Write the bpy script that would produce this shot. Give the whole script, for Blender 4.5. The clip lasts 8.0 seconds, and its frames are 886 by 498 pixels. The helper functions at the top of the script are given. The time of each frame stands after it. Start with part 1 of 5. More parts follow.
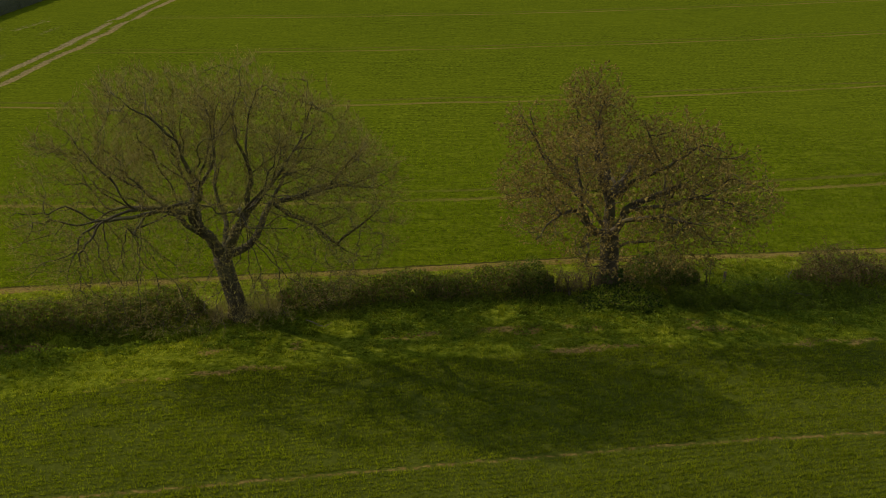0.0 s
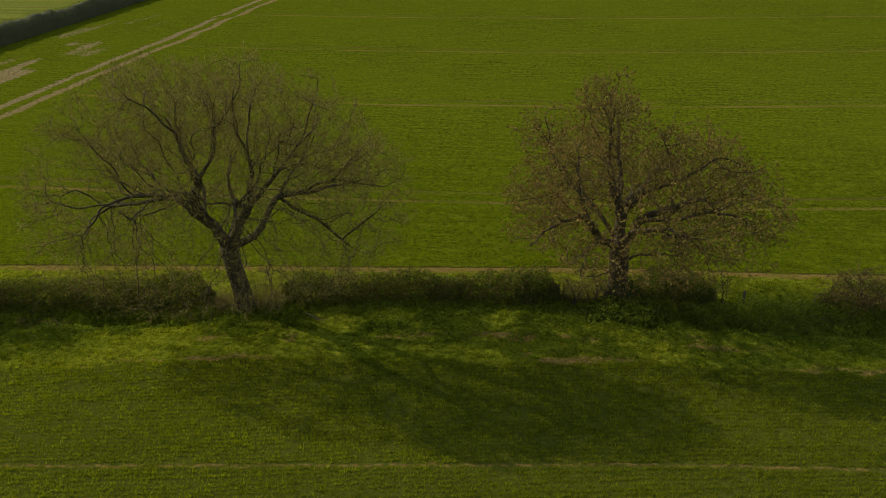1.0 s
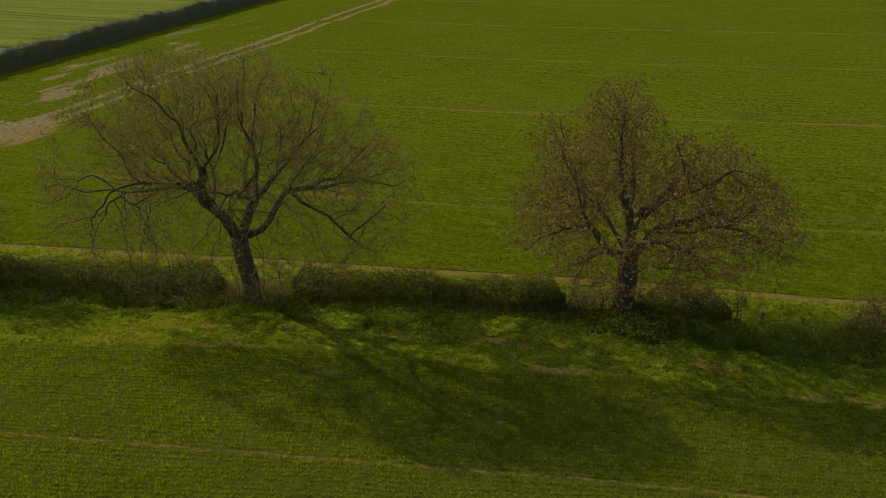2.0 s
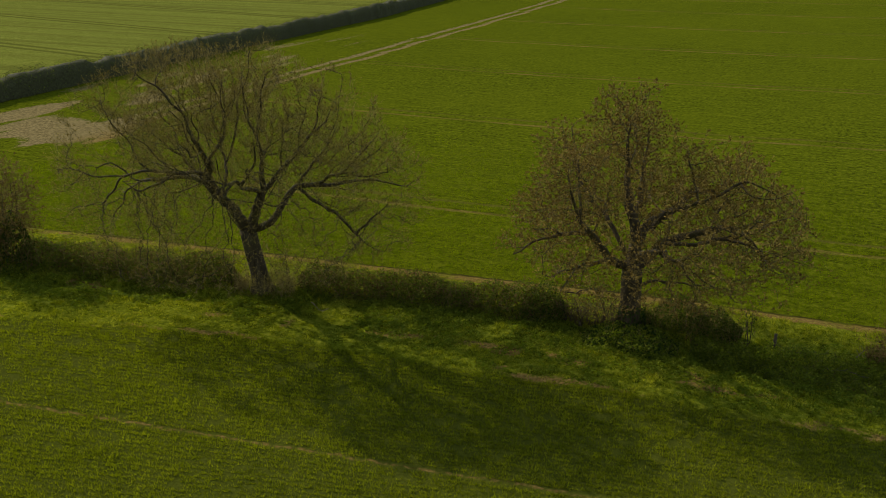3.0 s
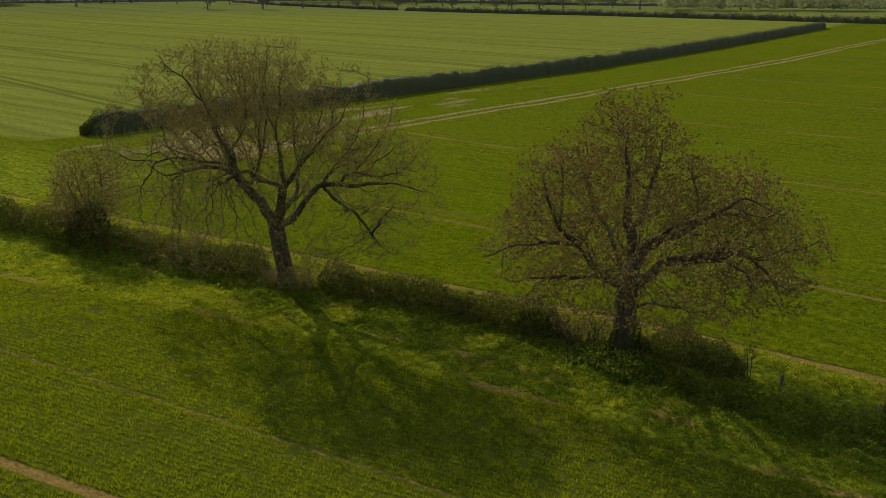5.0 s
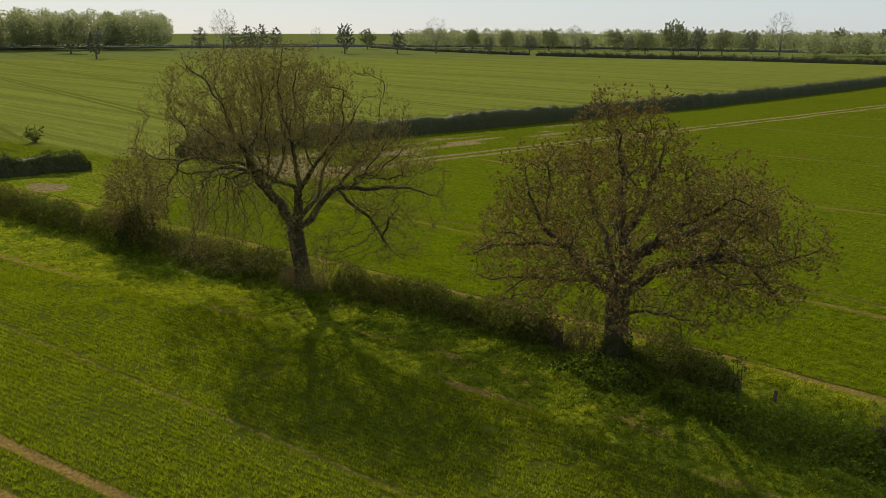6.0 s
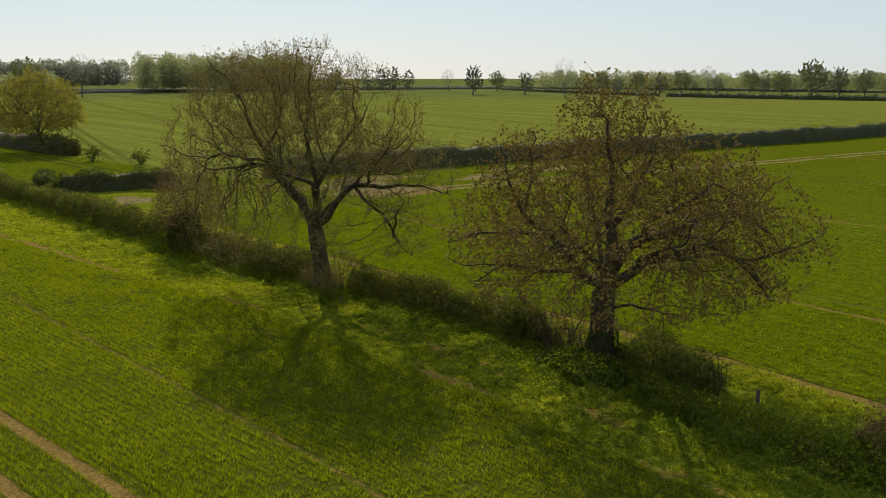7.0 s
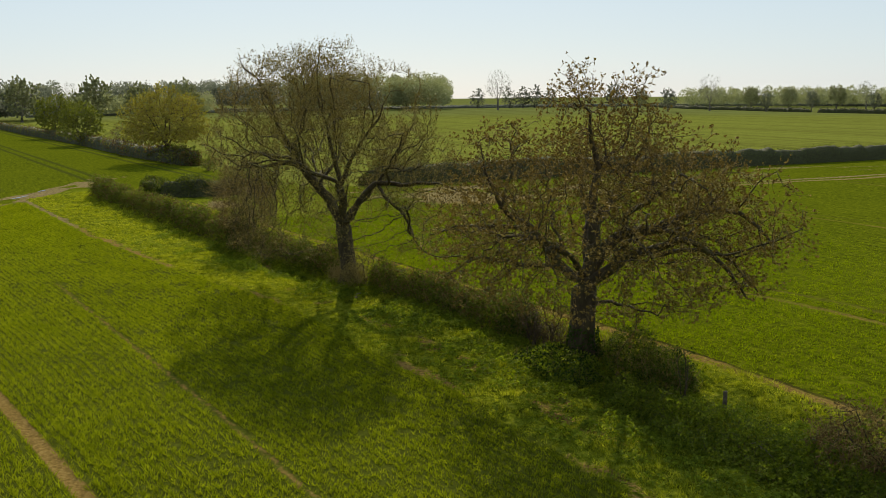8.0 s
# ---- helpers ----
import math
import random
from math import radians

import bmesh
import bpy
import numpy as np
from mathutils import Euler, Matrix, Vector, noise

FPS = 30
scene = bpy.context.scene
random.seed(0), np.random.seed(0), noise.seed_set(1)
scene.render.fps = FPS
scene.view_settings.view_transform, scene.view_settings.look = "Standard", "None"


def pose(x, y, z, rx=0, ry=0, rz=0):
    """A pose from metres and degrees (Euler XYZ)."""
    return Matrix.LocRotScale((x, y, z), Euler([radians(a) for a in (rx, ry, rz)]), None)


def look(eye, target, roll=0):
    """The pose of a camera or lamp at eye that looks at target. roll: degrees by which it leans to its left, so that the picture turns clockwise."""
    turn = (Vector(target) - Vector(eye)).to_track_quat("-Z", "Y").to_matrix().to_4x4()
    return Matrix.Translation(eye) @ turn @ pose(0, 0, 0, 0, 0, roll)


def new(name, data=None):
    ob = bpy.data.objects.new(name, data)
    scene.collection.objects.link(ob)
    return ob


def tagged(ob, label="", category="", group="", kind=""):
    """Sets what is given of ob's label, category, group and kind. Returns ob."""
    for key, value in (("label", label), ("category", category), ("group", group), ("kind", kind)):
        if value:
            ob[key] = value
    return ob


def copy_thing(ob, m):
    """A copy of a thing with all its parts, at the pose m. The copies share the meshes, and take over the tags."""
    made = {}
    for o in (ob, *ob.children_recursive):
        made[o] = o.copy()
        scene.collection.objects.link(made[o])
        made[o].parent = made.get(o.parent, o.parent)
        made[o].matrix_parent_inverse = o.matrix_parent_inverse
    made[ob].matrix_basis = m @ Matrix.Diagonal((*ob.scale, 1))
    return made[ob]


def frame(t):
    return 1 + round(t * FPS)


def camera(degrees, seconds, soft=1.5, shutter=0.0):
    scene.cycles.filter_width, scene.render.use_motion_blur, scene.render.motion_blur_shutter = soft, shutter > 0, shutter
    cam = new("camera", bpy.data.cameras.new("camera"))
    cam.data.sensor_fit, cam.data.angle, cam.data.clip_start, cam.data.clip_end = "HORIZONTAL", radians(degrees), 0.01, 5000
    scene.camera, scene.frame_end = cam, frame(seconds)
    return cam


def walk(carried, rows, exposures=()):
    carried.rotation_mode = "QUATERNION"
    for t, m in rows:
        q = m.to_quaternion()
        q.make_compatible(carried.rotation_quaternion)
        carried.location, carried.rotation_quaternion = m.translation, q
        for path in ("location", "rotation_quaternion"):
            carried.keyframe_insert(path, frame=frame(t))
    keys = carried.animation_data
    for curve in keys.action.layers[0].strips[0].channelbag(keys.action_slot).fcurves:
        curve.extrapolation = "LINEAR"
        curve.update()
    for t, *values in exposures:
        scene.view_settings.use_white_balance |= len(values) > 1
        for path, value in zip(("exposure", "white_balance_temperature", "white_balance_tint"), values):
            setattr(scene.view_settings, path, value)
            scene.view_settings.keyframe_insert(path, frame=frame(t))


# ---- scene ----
cam = camera(50.0, 8.0, soft=0.5)
METRES, EYE, TILT, LEAN, TURN = 44.8, 18.76, -22.2, 0.6, 0.0
ROWS = [
    (0.0, 0.0, 0.0, 0.0, 0.0, 0.0, -0.0),
    (0.5, 0.0569, 0.0026, 0.0003, 3.57, -0.01, -1.52),
    (1.0, 0.1181, 0.0096, 0.0023, 7.39, -0.05, -3.12),
    (1.5, 0.1738, 0.0203, 0.0047, 10.98, -0.15, -4.63),
    (3.0, 0.3413, 0.0862, -0.0056, 22.15, 0.64, -9.13),
    (3.5, 0.3922, 0.1134, -0.0056, 25.72, 0.73, -10.46),
    (4.0, 0.4458, 0.1468, -0.0077, 29.66, 1.05, -11.93),
    (4.5, 0.4941, 0.1812, -0.0104, 33.33, 1.24, -13.19),
    (6.0, 0.6326, 0.3188, -0.0186, 45.55, 2.01, -16.7),
    (6.5, 0.6715, 0.3688, -0.0214, 49.58, 2.24, -17.67),
    (7.0, 0.7093, 0.4264, -0.0242, 53.91, 2.1, -18.45),
    (7.5, 0.7441, 0.4823, -0.0214, 58.31, 1.72, -19.07),
    (8.0, 0.7772, 0.5402, -0.0004, 63.25, 0.16, -19.74),
]
EXPOSURES = [(0.0, -0.03, 7000, 10), (4.5, 0.04, 7000, 10), (8.0, 0.32, 7000, 10)]
walk(cam, [(t, pose(0, 0, EYE, TILT, LEAN, TURN) @ pose(METRES * x, METRES * y, METRES * z, 90 + pitch, roll, yaw)) for t, x, y, z, yaw, pitch, roll in ROWS], EXPOSURES)

# ---- world and sun ----
SUN_AZ = math.atan2(0.34, -0.94)        # the way towards the sun, in plan
SUN_EL = radians(32)
to_sun = Vector((math.cos(SUN_AZ) * math.cos(SUN_EL), math.sin(SUN_AZ) * math.cos(SUN_EL), math.sin(SUN_EL)))
world = bpy.data.worlds.new("world")
scene.world = world
world.use_nodes = True
wn = world.node_tree.nodes
sky = wn.new("ShaderNodeTexSky")
sky.sky_type, sky.sun_disc = "NISHITA", False
sky.sun_elevation, sky.sun_rotation = SUN_EL, math.pi / 2 - SUN_AZ
sky.air_density, sky.dust_density, sky.ozone_density, sky.altitude = 1.0, 0.3, 1.2, 80
wn["Background"].inputs[1].default_value = 0.02
world.node_tree.links.new(sky.outputs[0], wn["Background"].inputs[0])
# the thin even haze of a spring morning, over the whole sky
haze = wn.new("ShaderNodeBackground")
haze.inputs[0].default_value, haze.inputs[1].default_value = (0.77, 0.96, 1.17, 1), 0.44
both = wn.new("ShaderNodeAddShader")
world.node_tree.links.new(wn["Background"].outputs[0], both.inputs[0])
world.node_tree.links.new(haze.outputs[0], both.inputs[1])
world.node_tree.links.new(both.outputs[0], wn["World Output"].inputs[0])
sun = new("sun", bpy.data.lights.new("sun", "SUN"))
sun.data.energy, sun.data.angle, sun.data.color = 4.25, radians(0.53), (1.0, 0.93, 0.80)
sun.matrix_world = look(to_sun * 200, (0, 0, 0))

# ---- numpy helpers ----
rng = np.random.default_rng(7)


def npmesh(name, verts, faces, smooth=False):
    """A mesh out of arrays: verts (n, 3), faces (m, 3 or 4)."""
    verts, faces = np.asarray(verts, np.float32), np.asarray(faces, np.int32)
    me = bpy.data.meshes.new(name)
    k = faces.shape[1]
    me.vertices.add(len(verts))
    me.vertices.foreach_set("co", verts.ravel())
    me.loops.add(faces.size)
    me.loops.foreach_set("vertex_index", faces.ravel())
    me.polygons.add(len(faces))
    me.polygons.foreach_set("loop_start", np.arange(0, faces.size, k, dtype=np.int32))
    if smooth:
        me.polygons.foreach_set("use_smooth", np.ones(len(faces), bool))
    me.update(calc_edges=True)
    return me


def npart(name, verts, faces, material, parent=None, label="", smooth=False):
    """One mesh object of arrays, under a thing if one is given."""
    ob = new(name, npmesh(name, verts, faces, smooth))
    ob.data.materials.append(material)
    if parent is not None:
        ob.parent = parent
    if label:
        tagged(ob, label)
    return ob


def thing(name, place=(0, 0, 0), label="", category="", group="", kind=""):
    ob = new(name)
    ob.empty_display_size = 0.3
    ob.matrix_world = Matrix.Translation(place)
    return tagged(ob, label, category, group, kind)


def unit(v):
    return v / np.maximum(np.linalg.norm(v, axis=-1, keepdims=True), 1e-9)


def smooth01(a, b, x):
    t = np.clip((x - a) / (b - a), 0, 1)
    return t * t * (3 - 2 * t)


_lat = rng.random((64, 64))


def vnoise(x, y, size):
    """Smooth noise 0..1 over the plan, with lumps of that size in metres."""
    u, v = np.asarray(x) / size, np.asarray(y) / size
    i, j = np.floor(u).astype(int), np.floor(v).astype(int)
    fu, fv = u - i, v - j
    fu, fv = fu * fu * (3 - 2 * fu), fv * fv * (3 - 2 * fv)
    g = lambda a, b: _lat[a % 64, b % 64]
    return (g(i, j) * (1 - fu) + g(i + 1, j) * fu) * (1 - fv) + (g(i, j + 1) * (1 - fu) + g(i + 1, j + 1) * fu) * fv


# ---- the plan ----
def hedge_y(x):
    return np.interp(x, [-75, -62, -44, -30, -19.4, -9.3, 7.6, 14, 24, 60], [28.8, 30.6, 32.9, 34.7, 36.4, 38.0, 40.2, 40.9, 41.8, 45])


def crop_south(x):
    """The northern edge of the near crop."""
    return np.interp(x, [-120, -60, -35, -19, -8, 3, 14, 30, 60], [17, 24.6, 27.8, 30.7, 33.3, 34.4, 35.4, 36.7, 39.2])


def path_north(x):
    """The bare strip along the far side of the hedge."""
    return np.interp(x, [-90, -55, -40, -21.3, -5.6, 7.1, 17.9, 60], [34, 37.4, 39.2, 41.2, 42.9, 44.3, 45.5, 49])


def main_hedge_x(y):
    return np.interp(y, [45, 58, 150, 210, 320, 700], [-62, -60, -61.5, -67, -80, -135])


def tram_north(x, y):
    """Distance from the nearest wheel mark of the far crop."""
    v = (y - 54.7 - 0.06 * x - 0.0016 * np.clip(x, -40, 80) ** 2 + 12.3) % 24.6 - 12.3
    return np.abs(np.abs(v) - 0.85)


def tram_south(x, y):
    v = y - (20.35 + 0.2 * x)
    return np.abs(np.abs(v) - 0.97) * 0.98


def bank(x, y):
    d = y - hedge_y(x)
    z = 0.32 * np.exp(-(d / 1.3) ** 2) * smooth01(14, 6, x) * smooth01(-80, -60, x)
    z = z - 0.3 * smooth01(6, 18, x) * smooth01(20, 33, y) * smooth01(70, 50, y)
    z = z - 0.35 * np.exp(-((d + 1.4) / 0.9) ** 2) * smooth01(8, 13, x)
    z = z - 0.45 * np.exp(-((d + 1.25) / 0.6) ** 2) * smooth01(-26, -22, x) * smooth01(-9.5, -12, x)
    return z


def rough(x, y):
    """1 on the grass verges beside the hedge, 0 on crop."""
    s = smooth01(-0.25, 0.35, y - crop_south(x) + 0.9 * (vnoise(x, y, 1.7) - 0.5))
    n = smooth01(0.3, -0.2, y - path_north(x) + 0.4 * (vnoise(x, y, 1.1) - 0.5))
    west = smooth01(-36, -39, x + 4 * (vnoise(x, y, 6) - 0.5)) * smooth01(-0.5, 0.5, y - crop_south(x)) * smooth01(53, 46, y)
    return np.maximum(s * n * smooth01(-72, -66, x), west * smooth01(1.5, 0.2, (main_hedge_x(y) - x) / 2))


def bare(x, y):
    """Bare soil, 0..1: strips, worn patches and the muddy farm track."""
    n1, n2 = vnoise(x, y, 0.9), vnoise(x + 31, y - 7, 3.3)
    b = np.zeros(np.shape(x))
    edge = y - crop_south(x) + 40 * smooth01(-64, -67, x)
    b = np.maximum(b, smooth01(0.34, 0.1, np.abs(edge - 0.25 - 0.7 * (n1 - 0.5))) * smooth01(0.35, 0.62, n2) * 0.72)
    b = np.maximum(b, smooth01(0.6, 0.15, np.abs(edge - 1.9 - 1.2 * (n2 - 0.5))) * smooth01(0.45, 0.75, n1) * smooth01(-18, -8, x) * 0.66)
    b = np.maximum(b, smooth01(0.45, 0.12, np.abs(edge - 0.1 - 0.3 * (n1 - 0.5))) * smooth01(-17, -20, x) * (0.72 + 0.2 * smooth01(-38, -52, x)))
    for px, py, s1, s2 in ((-18.2, 35.5, 1.5, 0.5), (-15.2, 35.6, 0.7, 0.3), (16.8, 39.8, 1.2, 0.35), (10.4, 37.6, 0.6, 0.2), (11.8, 36.9, 0.8, 0.2), (3.5, 36.4, 0.7, 0.18)):
        b = np.maximum(b, smooth01(0.35, 0.75, np.exp(-((x - px) / s1) ** 2 - ((y - py - 0.1 * (x - px)) / s2) ** 2) + 0.5 * (n1 - 0.5)))
    # muddy track of two ruts along the headland, with the wide wet patch at the corner
    tx = x + 42.0 + 0.03 * (y - 100) * smooth01(150, 260, y)
    ruts = np.maximum(smooth01(0.75, 0.15, np.abs(tx - 1.1 - 0.8 * (n2 - 0.5))), smooth01(0.75, 0.15, np.abs(tx + 1.0 - 0.8 * (n2 - 0.5))))
    b = np.maximum(b, ruts * smooth01(52, 62, y) * smooth01(330, 280, y) * smooth01(0.15, 0.5, 0.5 * n1 + 0.5 * n2 + 0.12))
    n3 = vnoise(x * 2.2 + 5, y * 0.55, 3.0)
    b = np.maximum(b, 0.85 * smooth01(0.55, 0.9, n3) * smooth01(-60, -56, x) * smooth01(-44, -50, x) * smooth01(48, 55, y) * smooth01(150, 90, y))
    wet = np.maximum(np.exp(-((x + 45.5) / 7.5) ** 2 - ((y - 62) / 7) ** 2), np.exp(-((x + 53) / 3) ** 2 - ((y - 65) / 9) ** 2))
    wet = np.maximum(wet, 0.9 * np.exp(-((x + 46.5) / 3.2) ** 2 - ((y - 76) / 5) ** 2))
    b = np.maximum(b, smooth01(0.46, 0.72, wet + 0.6 * (n3 - 0.5)))
    b = np.maximum(b, smooth01(0.5, 0.7, 0.9 * np.exp(-((x + 50) / 4) ** 2 - ((y - 40.0) / 2.2) ** 2) + 0.5 * (n3 - 0.4)))
    # wheel ruts where the tracks meet beyond the hedge's end
    u, w = -(x + 62) * 0.9 + (y - 22.5) * 0.44, (x + 62) * 0.44 + (y - 22.5) * 0.9
    ends = smooth01(-6, -2, u) * smooth01(34, 24, u)
    w = w - 0.8 * (n2 - 0.5)
    b = np.maximum(b, smooth01(0.6, 0.1, np.abs(np.abs(w) - 1.1)) * ends * smooth01(0.15, 0.45, n3 + 0.05))
    b = np.maximum(b, smooth01(0.5, 0.75, np.exp(-((u - 8) / 7) ** 2 - (w / 1.8) ** 2) + 0.6 * (n3 - 0.5)))
    b = np.maximum(b, smooth01(0.55, 0.8, np.exp(-((x + 78) / 7) ** 2 - ((y - 31) / 1.6) ** 2) + 0.6 * (n3 - 0.5)) * 0.8)
    return b


def ground_z(x, y):
    x, y = np.asarray(x, float), np.asarray(y, float)
    z = bank(x, y) + (0.12 * (vnoise(x, y, 1.5) - 0.5) + 0.10 * (vnoise(x + 3, y, 0.8) - 0.5)) * rough(x, y) + 0.06 * (vnoise(x, y, 5.0) - 0.5)
    z = z - 0.05 * bare(x, y)
    z = z - 0.05 * smooth01(0.35, 0.15, tram_south(x, y)) * smooth01(1, 0, y - crop_south(x))
    z = z - 0.05 * smooth01(0.35, 0.15, tram_north(x, y)) * smooth01(0.5, 1.5, y - path_north(x)) * smooth01(-41, -38, x)
    r = np.hypot(x, y - 30)
    return z + 3.0 * (vnoise(x, y, 260) - 0.5) * smooth01(170, 700, r)


# ---- materials ----
def material(name):
    m = bpy.data.materials.new(name)
    m.use_nodes = True
    return m, m.node_tree.nodes, m.node_tree.links


def ramp(nodes, links, value, stops):
    r = nodes.new("ShaderNodeValToRGB")
    while len(r.color_ramp.elements) < len(stops):
        r.color_ramp.elements.new(0.5)
    for e, (p, c) in zip(r.color_ramp.elements, stops):
        e.position, e.color = p, (*c, 1)
    links.new(value, r.inputs[0])
    return r.outputs[0]


def noise_tex(nodes, links, vector, scale, detail=4, rough_=0.55):
    n = nodes.new("ShaderNodeTexNoise")
    n.inputs["Scale"].default_value, n.inputs["Detail"].default_value, n.inputs["Roughness"].default_value = scale, detail, rough_
    links.new(vector, n.inputs["Vector"])
    return n.outputs[0]


def calc(nodes, links, op, a, b=None, c=None, clamp=False):
    n = nodes.new("ShaderNodeMath")
    n.operation, n.use_clamp = op, clamp
    for i, v in enumerate((a, b, c)):
        if v is None:
            continue
        if isinstance(v, (int, float)):
            n.inputs[i].default_value = v
        else:
            links.new(v, n.inputs[i])
    return n.outputs[0]


def mix_colour(nodes, links, fac, a, b, blend="MIX"):
    n = nodes.new("ShaderNodeMix")
    n.data_type, n.blend_type = "RGBA", blend
    for s, v in ((n.inputs[0], fac), (n.inputs[6], a), (n.inputs[7], b)):
        if isinstance(v, (int, float)):
            s.default_value = v
        elif isinstance(v, tuple):
            s.default_value = (*v, 1)
        else:
            links.new(v, s)
    return n.outputs[2]


def leaf_material(name, stops, through_=0.45, gloss=0.01, clump=5.0, glow=(1.2, 1.3, 0.35)):
    """Thin leaves: colour differs from piece to piece and in broad patches; light passes through them."""
    m, n, l = material(name)
    geo = n.new("ShaderNodeNewGeometry")
    patch = noise_tex(n, l, geo.outputs["Position"], 0.35, 3)
    small = noise_tex(n, l, geo.outputs["Position"], clump, 2)
    value = calc(n, l, "ADD", calc(n, l, "MULTIPLY", geo.outputs["Random Per Island"], 0.35), calc(n, l, "MULTIPLY", patch, 0.45))
    value = calc(n, l, "ADD", value, calc(n, l, "MULTIPLY_ADD", small, 1.1, -0.48), clamp=True)
    col = ramp(n, l, value, stops)
    d = n["Principled BSDF"]
    d.inputs["Roughness"].default_value = 0.7
    d.inputs["Specular IOR Level"].default_value = gloss * 4
    l.new(col, d.inputs["Base Color"])
    t = n.new("ShaderNodeBsdfTranslucent")
    l.new(mix_colour(n, l, 1.0, col, glow, "MULTIPLY"), t.inputs[0])
    mix = n.new("ShaderNodeMixShader")
    mix.inputs[0].default_value = through_
    l.new(d.outputs[0], mix.inputs[1])
    l.new(t.outputs[0], mix.inputs[2])
    l.new(mix.outputs[0], n["Material Output"].inputs[0])
    return m


def bark_material(name, dark, light, scale=6.0, moss=None):
    m, n, l = material(name)
    tc = n.new("ShaderNodeTexCoord")
    mp = n.new("ShaderNodeMapping")
    mp.inputs["Scale"].default_value = (1, 1, 0.28)
    l.new(tc.outputs["Object"], mp.inputs[0])
    a = noise_tex(n, l, mp.outputs[0], scale, 6, 0.65)
    b = noise_tex(n, l, tc.outputs["Object"], 0.9, 3)
    col = ramp(n, l, a, [(0.32, dark), (0.68, light)])
    if moss:
        col = mix_colour(n, l, ramp(n, l, b, [(0.5, (0, 0, 0)), (0.66, (0.7, 0.7, 0.7))]), col, moss)
    p = n["Principled BSDF"]
    p.inputs["Roughness"].default_value = 0.85
    p.inputs["Specular IOR Level"].default_value = 0.2
    l.new(col, p.inputs["Base Color"])
    bump = n.new("ShaderNodeBump")
    bump.inputs["Strength"].default_value, bump.inputs["Distance"].default_value = 0.6, 0.03
    l.new(a, bump.inputs["Height"])
    l.new(bump.outputs[0], p.inputs["Normal"])
    return m


def plain_material(name, dark, light, scale, roughness=0.85):
    m, n, l = material(name)
    tc = n.new("ShaderNodeTexCoord")
    a = noise_tex(n, l, tc.outputs["Object"], scale, 5, 0.65)
    p = n["Principled BSDF"]
    p.inputs["Roughness"].default_value = roughness
    p.inputs["Specular IOR Level"].default_value = 0.2
    l.new(ramp(n, l, a, [(0.3, dark), (0.7, light)]), p.inputs["Base Color"])
    return m


CROP = [(0.05, (0.061, 0.074, 0.003)), (0.45, (0.171, 0.177, 0.011)), (0.9, (0.286, 0.275, 0.023))]
VERGE = [(0.05, (0.061, 0.078, 0.007)), (0.45, (0.199, 0.213, 0.019)), (0.9, (0.419, 0.393, 0.072))]
NETTLE = [(0.1, (0.055, 0.081, 0.010)), (0.5, (0.146, 0.185, 0.018)), (0.9, (0.293, 0.322, 0.048))]
mat_crop = leaf_material("crop_leaf", CROP, 0.62, clump=4.5, glow=(1.04, 1.25, 0.4))
mat_crop_far = leaf_material("crop_leaf_beyond", [(0.1, (0.075, 0.106, 0.005)), (0.5, (0.129, 0.164, 0.006)), (0.9, (0.211, 0.234, 0.014))], 0.6, clump=2.0)
mat_verge = leaf_material("verge_grass", VERGE, 0.58, clump=2.6)
mat_nettle = leaf_material("weed_leaf", NETTLE, 0.5)
mat_hedge_leaf = leaf_material("hedge_leaf", [(0.1, (0.044, 0.063, 0.011)), (0.5, (0.103, 0.128, 0.022)), (0.9, (0.204, 0.202, 0.041))], 0.45)
mat_dead_leaf = leaf_material("brown_leaf", [(0.1, (0.061, 0.040, 0.015)), (0.5, (0.129, 0.086, 0.030)), (0.9, (0.241, 0.169, 0.062))], 0.3, glow=(1.1, 1.0, 0.8))
# dark colour that stands in for the shade inside field hedges
mat_shade_core = plain_material("hedge_shade_core", (0.020, 0.022, 0.008), (0.075, 0.078, 0.030), 5.0)
# core of the skyline hedges, distance haze put into its greyer colour
mat_hazed_core = plain_material("hazed_hedge_core", (0.06, 0.063, 0.045), (0.11, 0.115, 0.08), 1.0)
mat_hedge_dark = leaf_material("dark_hedge_leaf", [(0.1, (0.029, 0.034, 0.011)), (0.5, (0.055, 0.062, 0.020)), (0.9, (0.099, 0.105, 0.035))], 0.3)
mat_ivy = leaf_material("ivy_leaf", [(0.1, (0.018, 0.034, 0.007)), (0.5, (0.034, 0.062, 0.011)), (0.9, (0.065, 0.10, 0.017))], 0.3)
mat_ash_bud = leaf_material("opening_bud_olive", [(0.1, (0.076, 0.057, 0.015)), (0.5, (0.196, 0.152, 0.034)), (0.9, (0.393, 0.314, 0.071))], 0.14, glow=(1.1, 1.05, 0.7))
mat_oak_bud = leaf_material("young_leaf_bronze", [(0.1, (0.080, 0.055, 0.016)), (0.5, (0.205, 0.142, 0.036)), (0.9, (0.410, 0.293, 0.077))], 0.14, glow=(1.1, 1.0, 0.6))
mat_yellow_leaf = leaf_material("spring_leaf_yellow", [(0.1, (0.19, 0.172, 0.055)), (0.5, (0.27, 0.247, 0.085)), (0.9, (0.35, 0.325, 0.13))], 0.55, glow=(1.25, 1.24, 0.3))
# skyline spring leaf, made paler and greyer to carry the distance haze
mat_hazed_leaf = leaf_material("hazed_spring_leaf", [(0.1, (0.22, 0.24, 0.135)), (0.5, (0.255, 0.275, 0.155)), (0.9, (0.29, 0.31, 0.18))], 0.55, glow=(1.05, 1.05, 0.75))
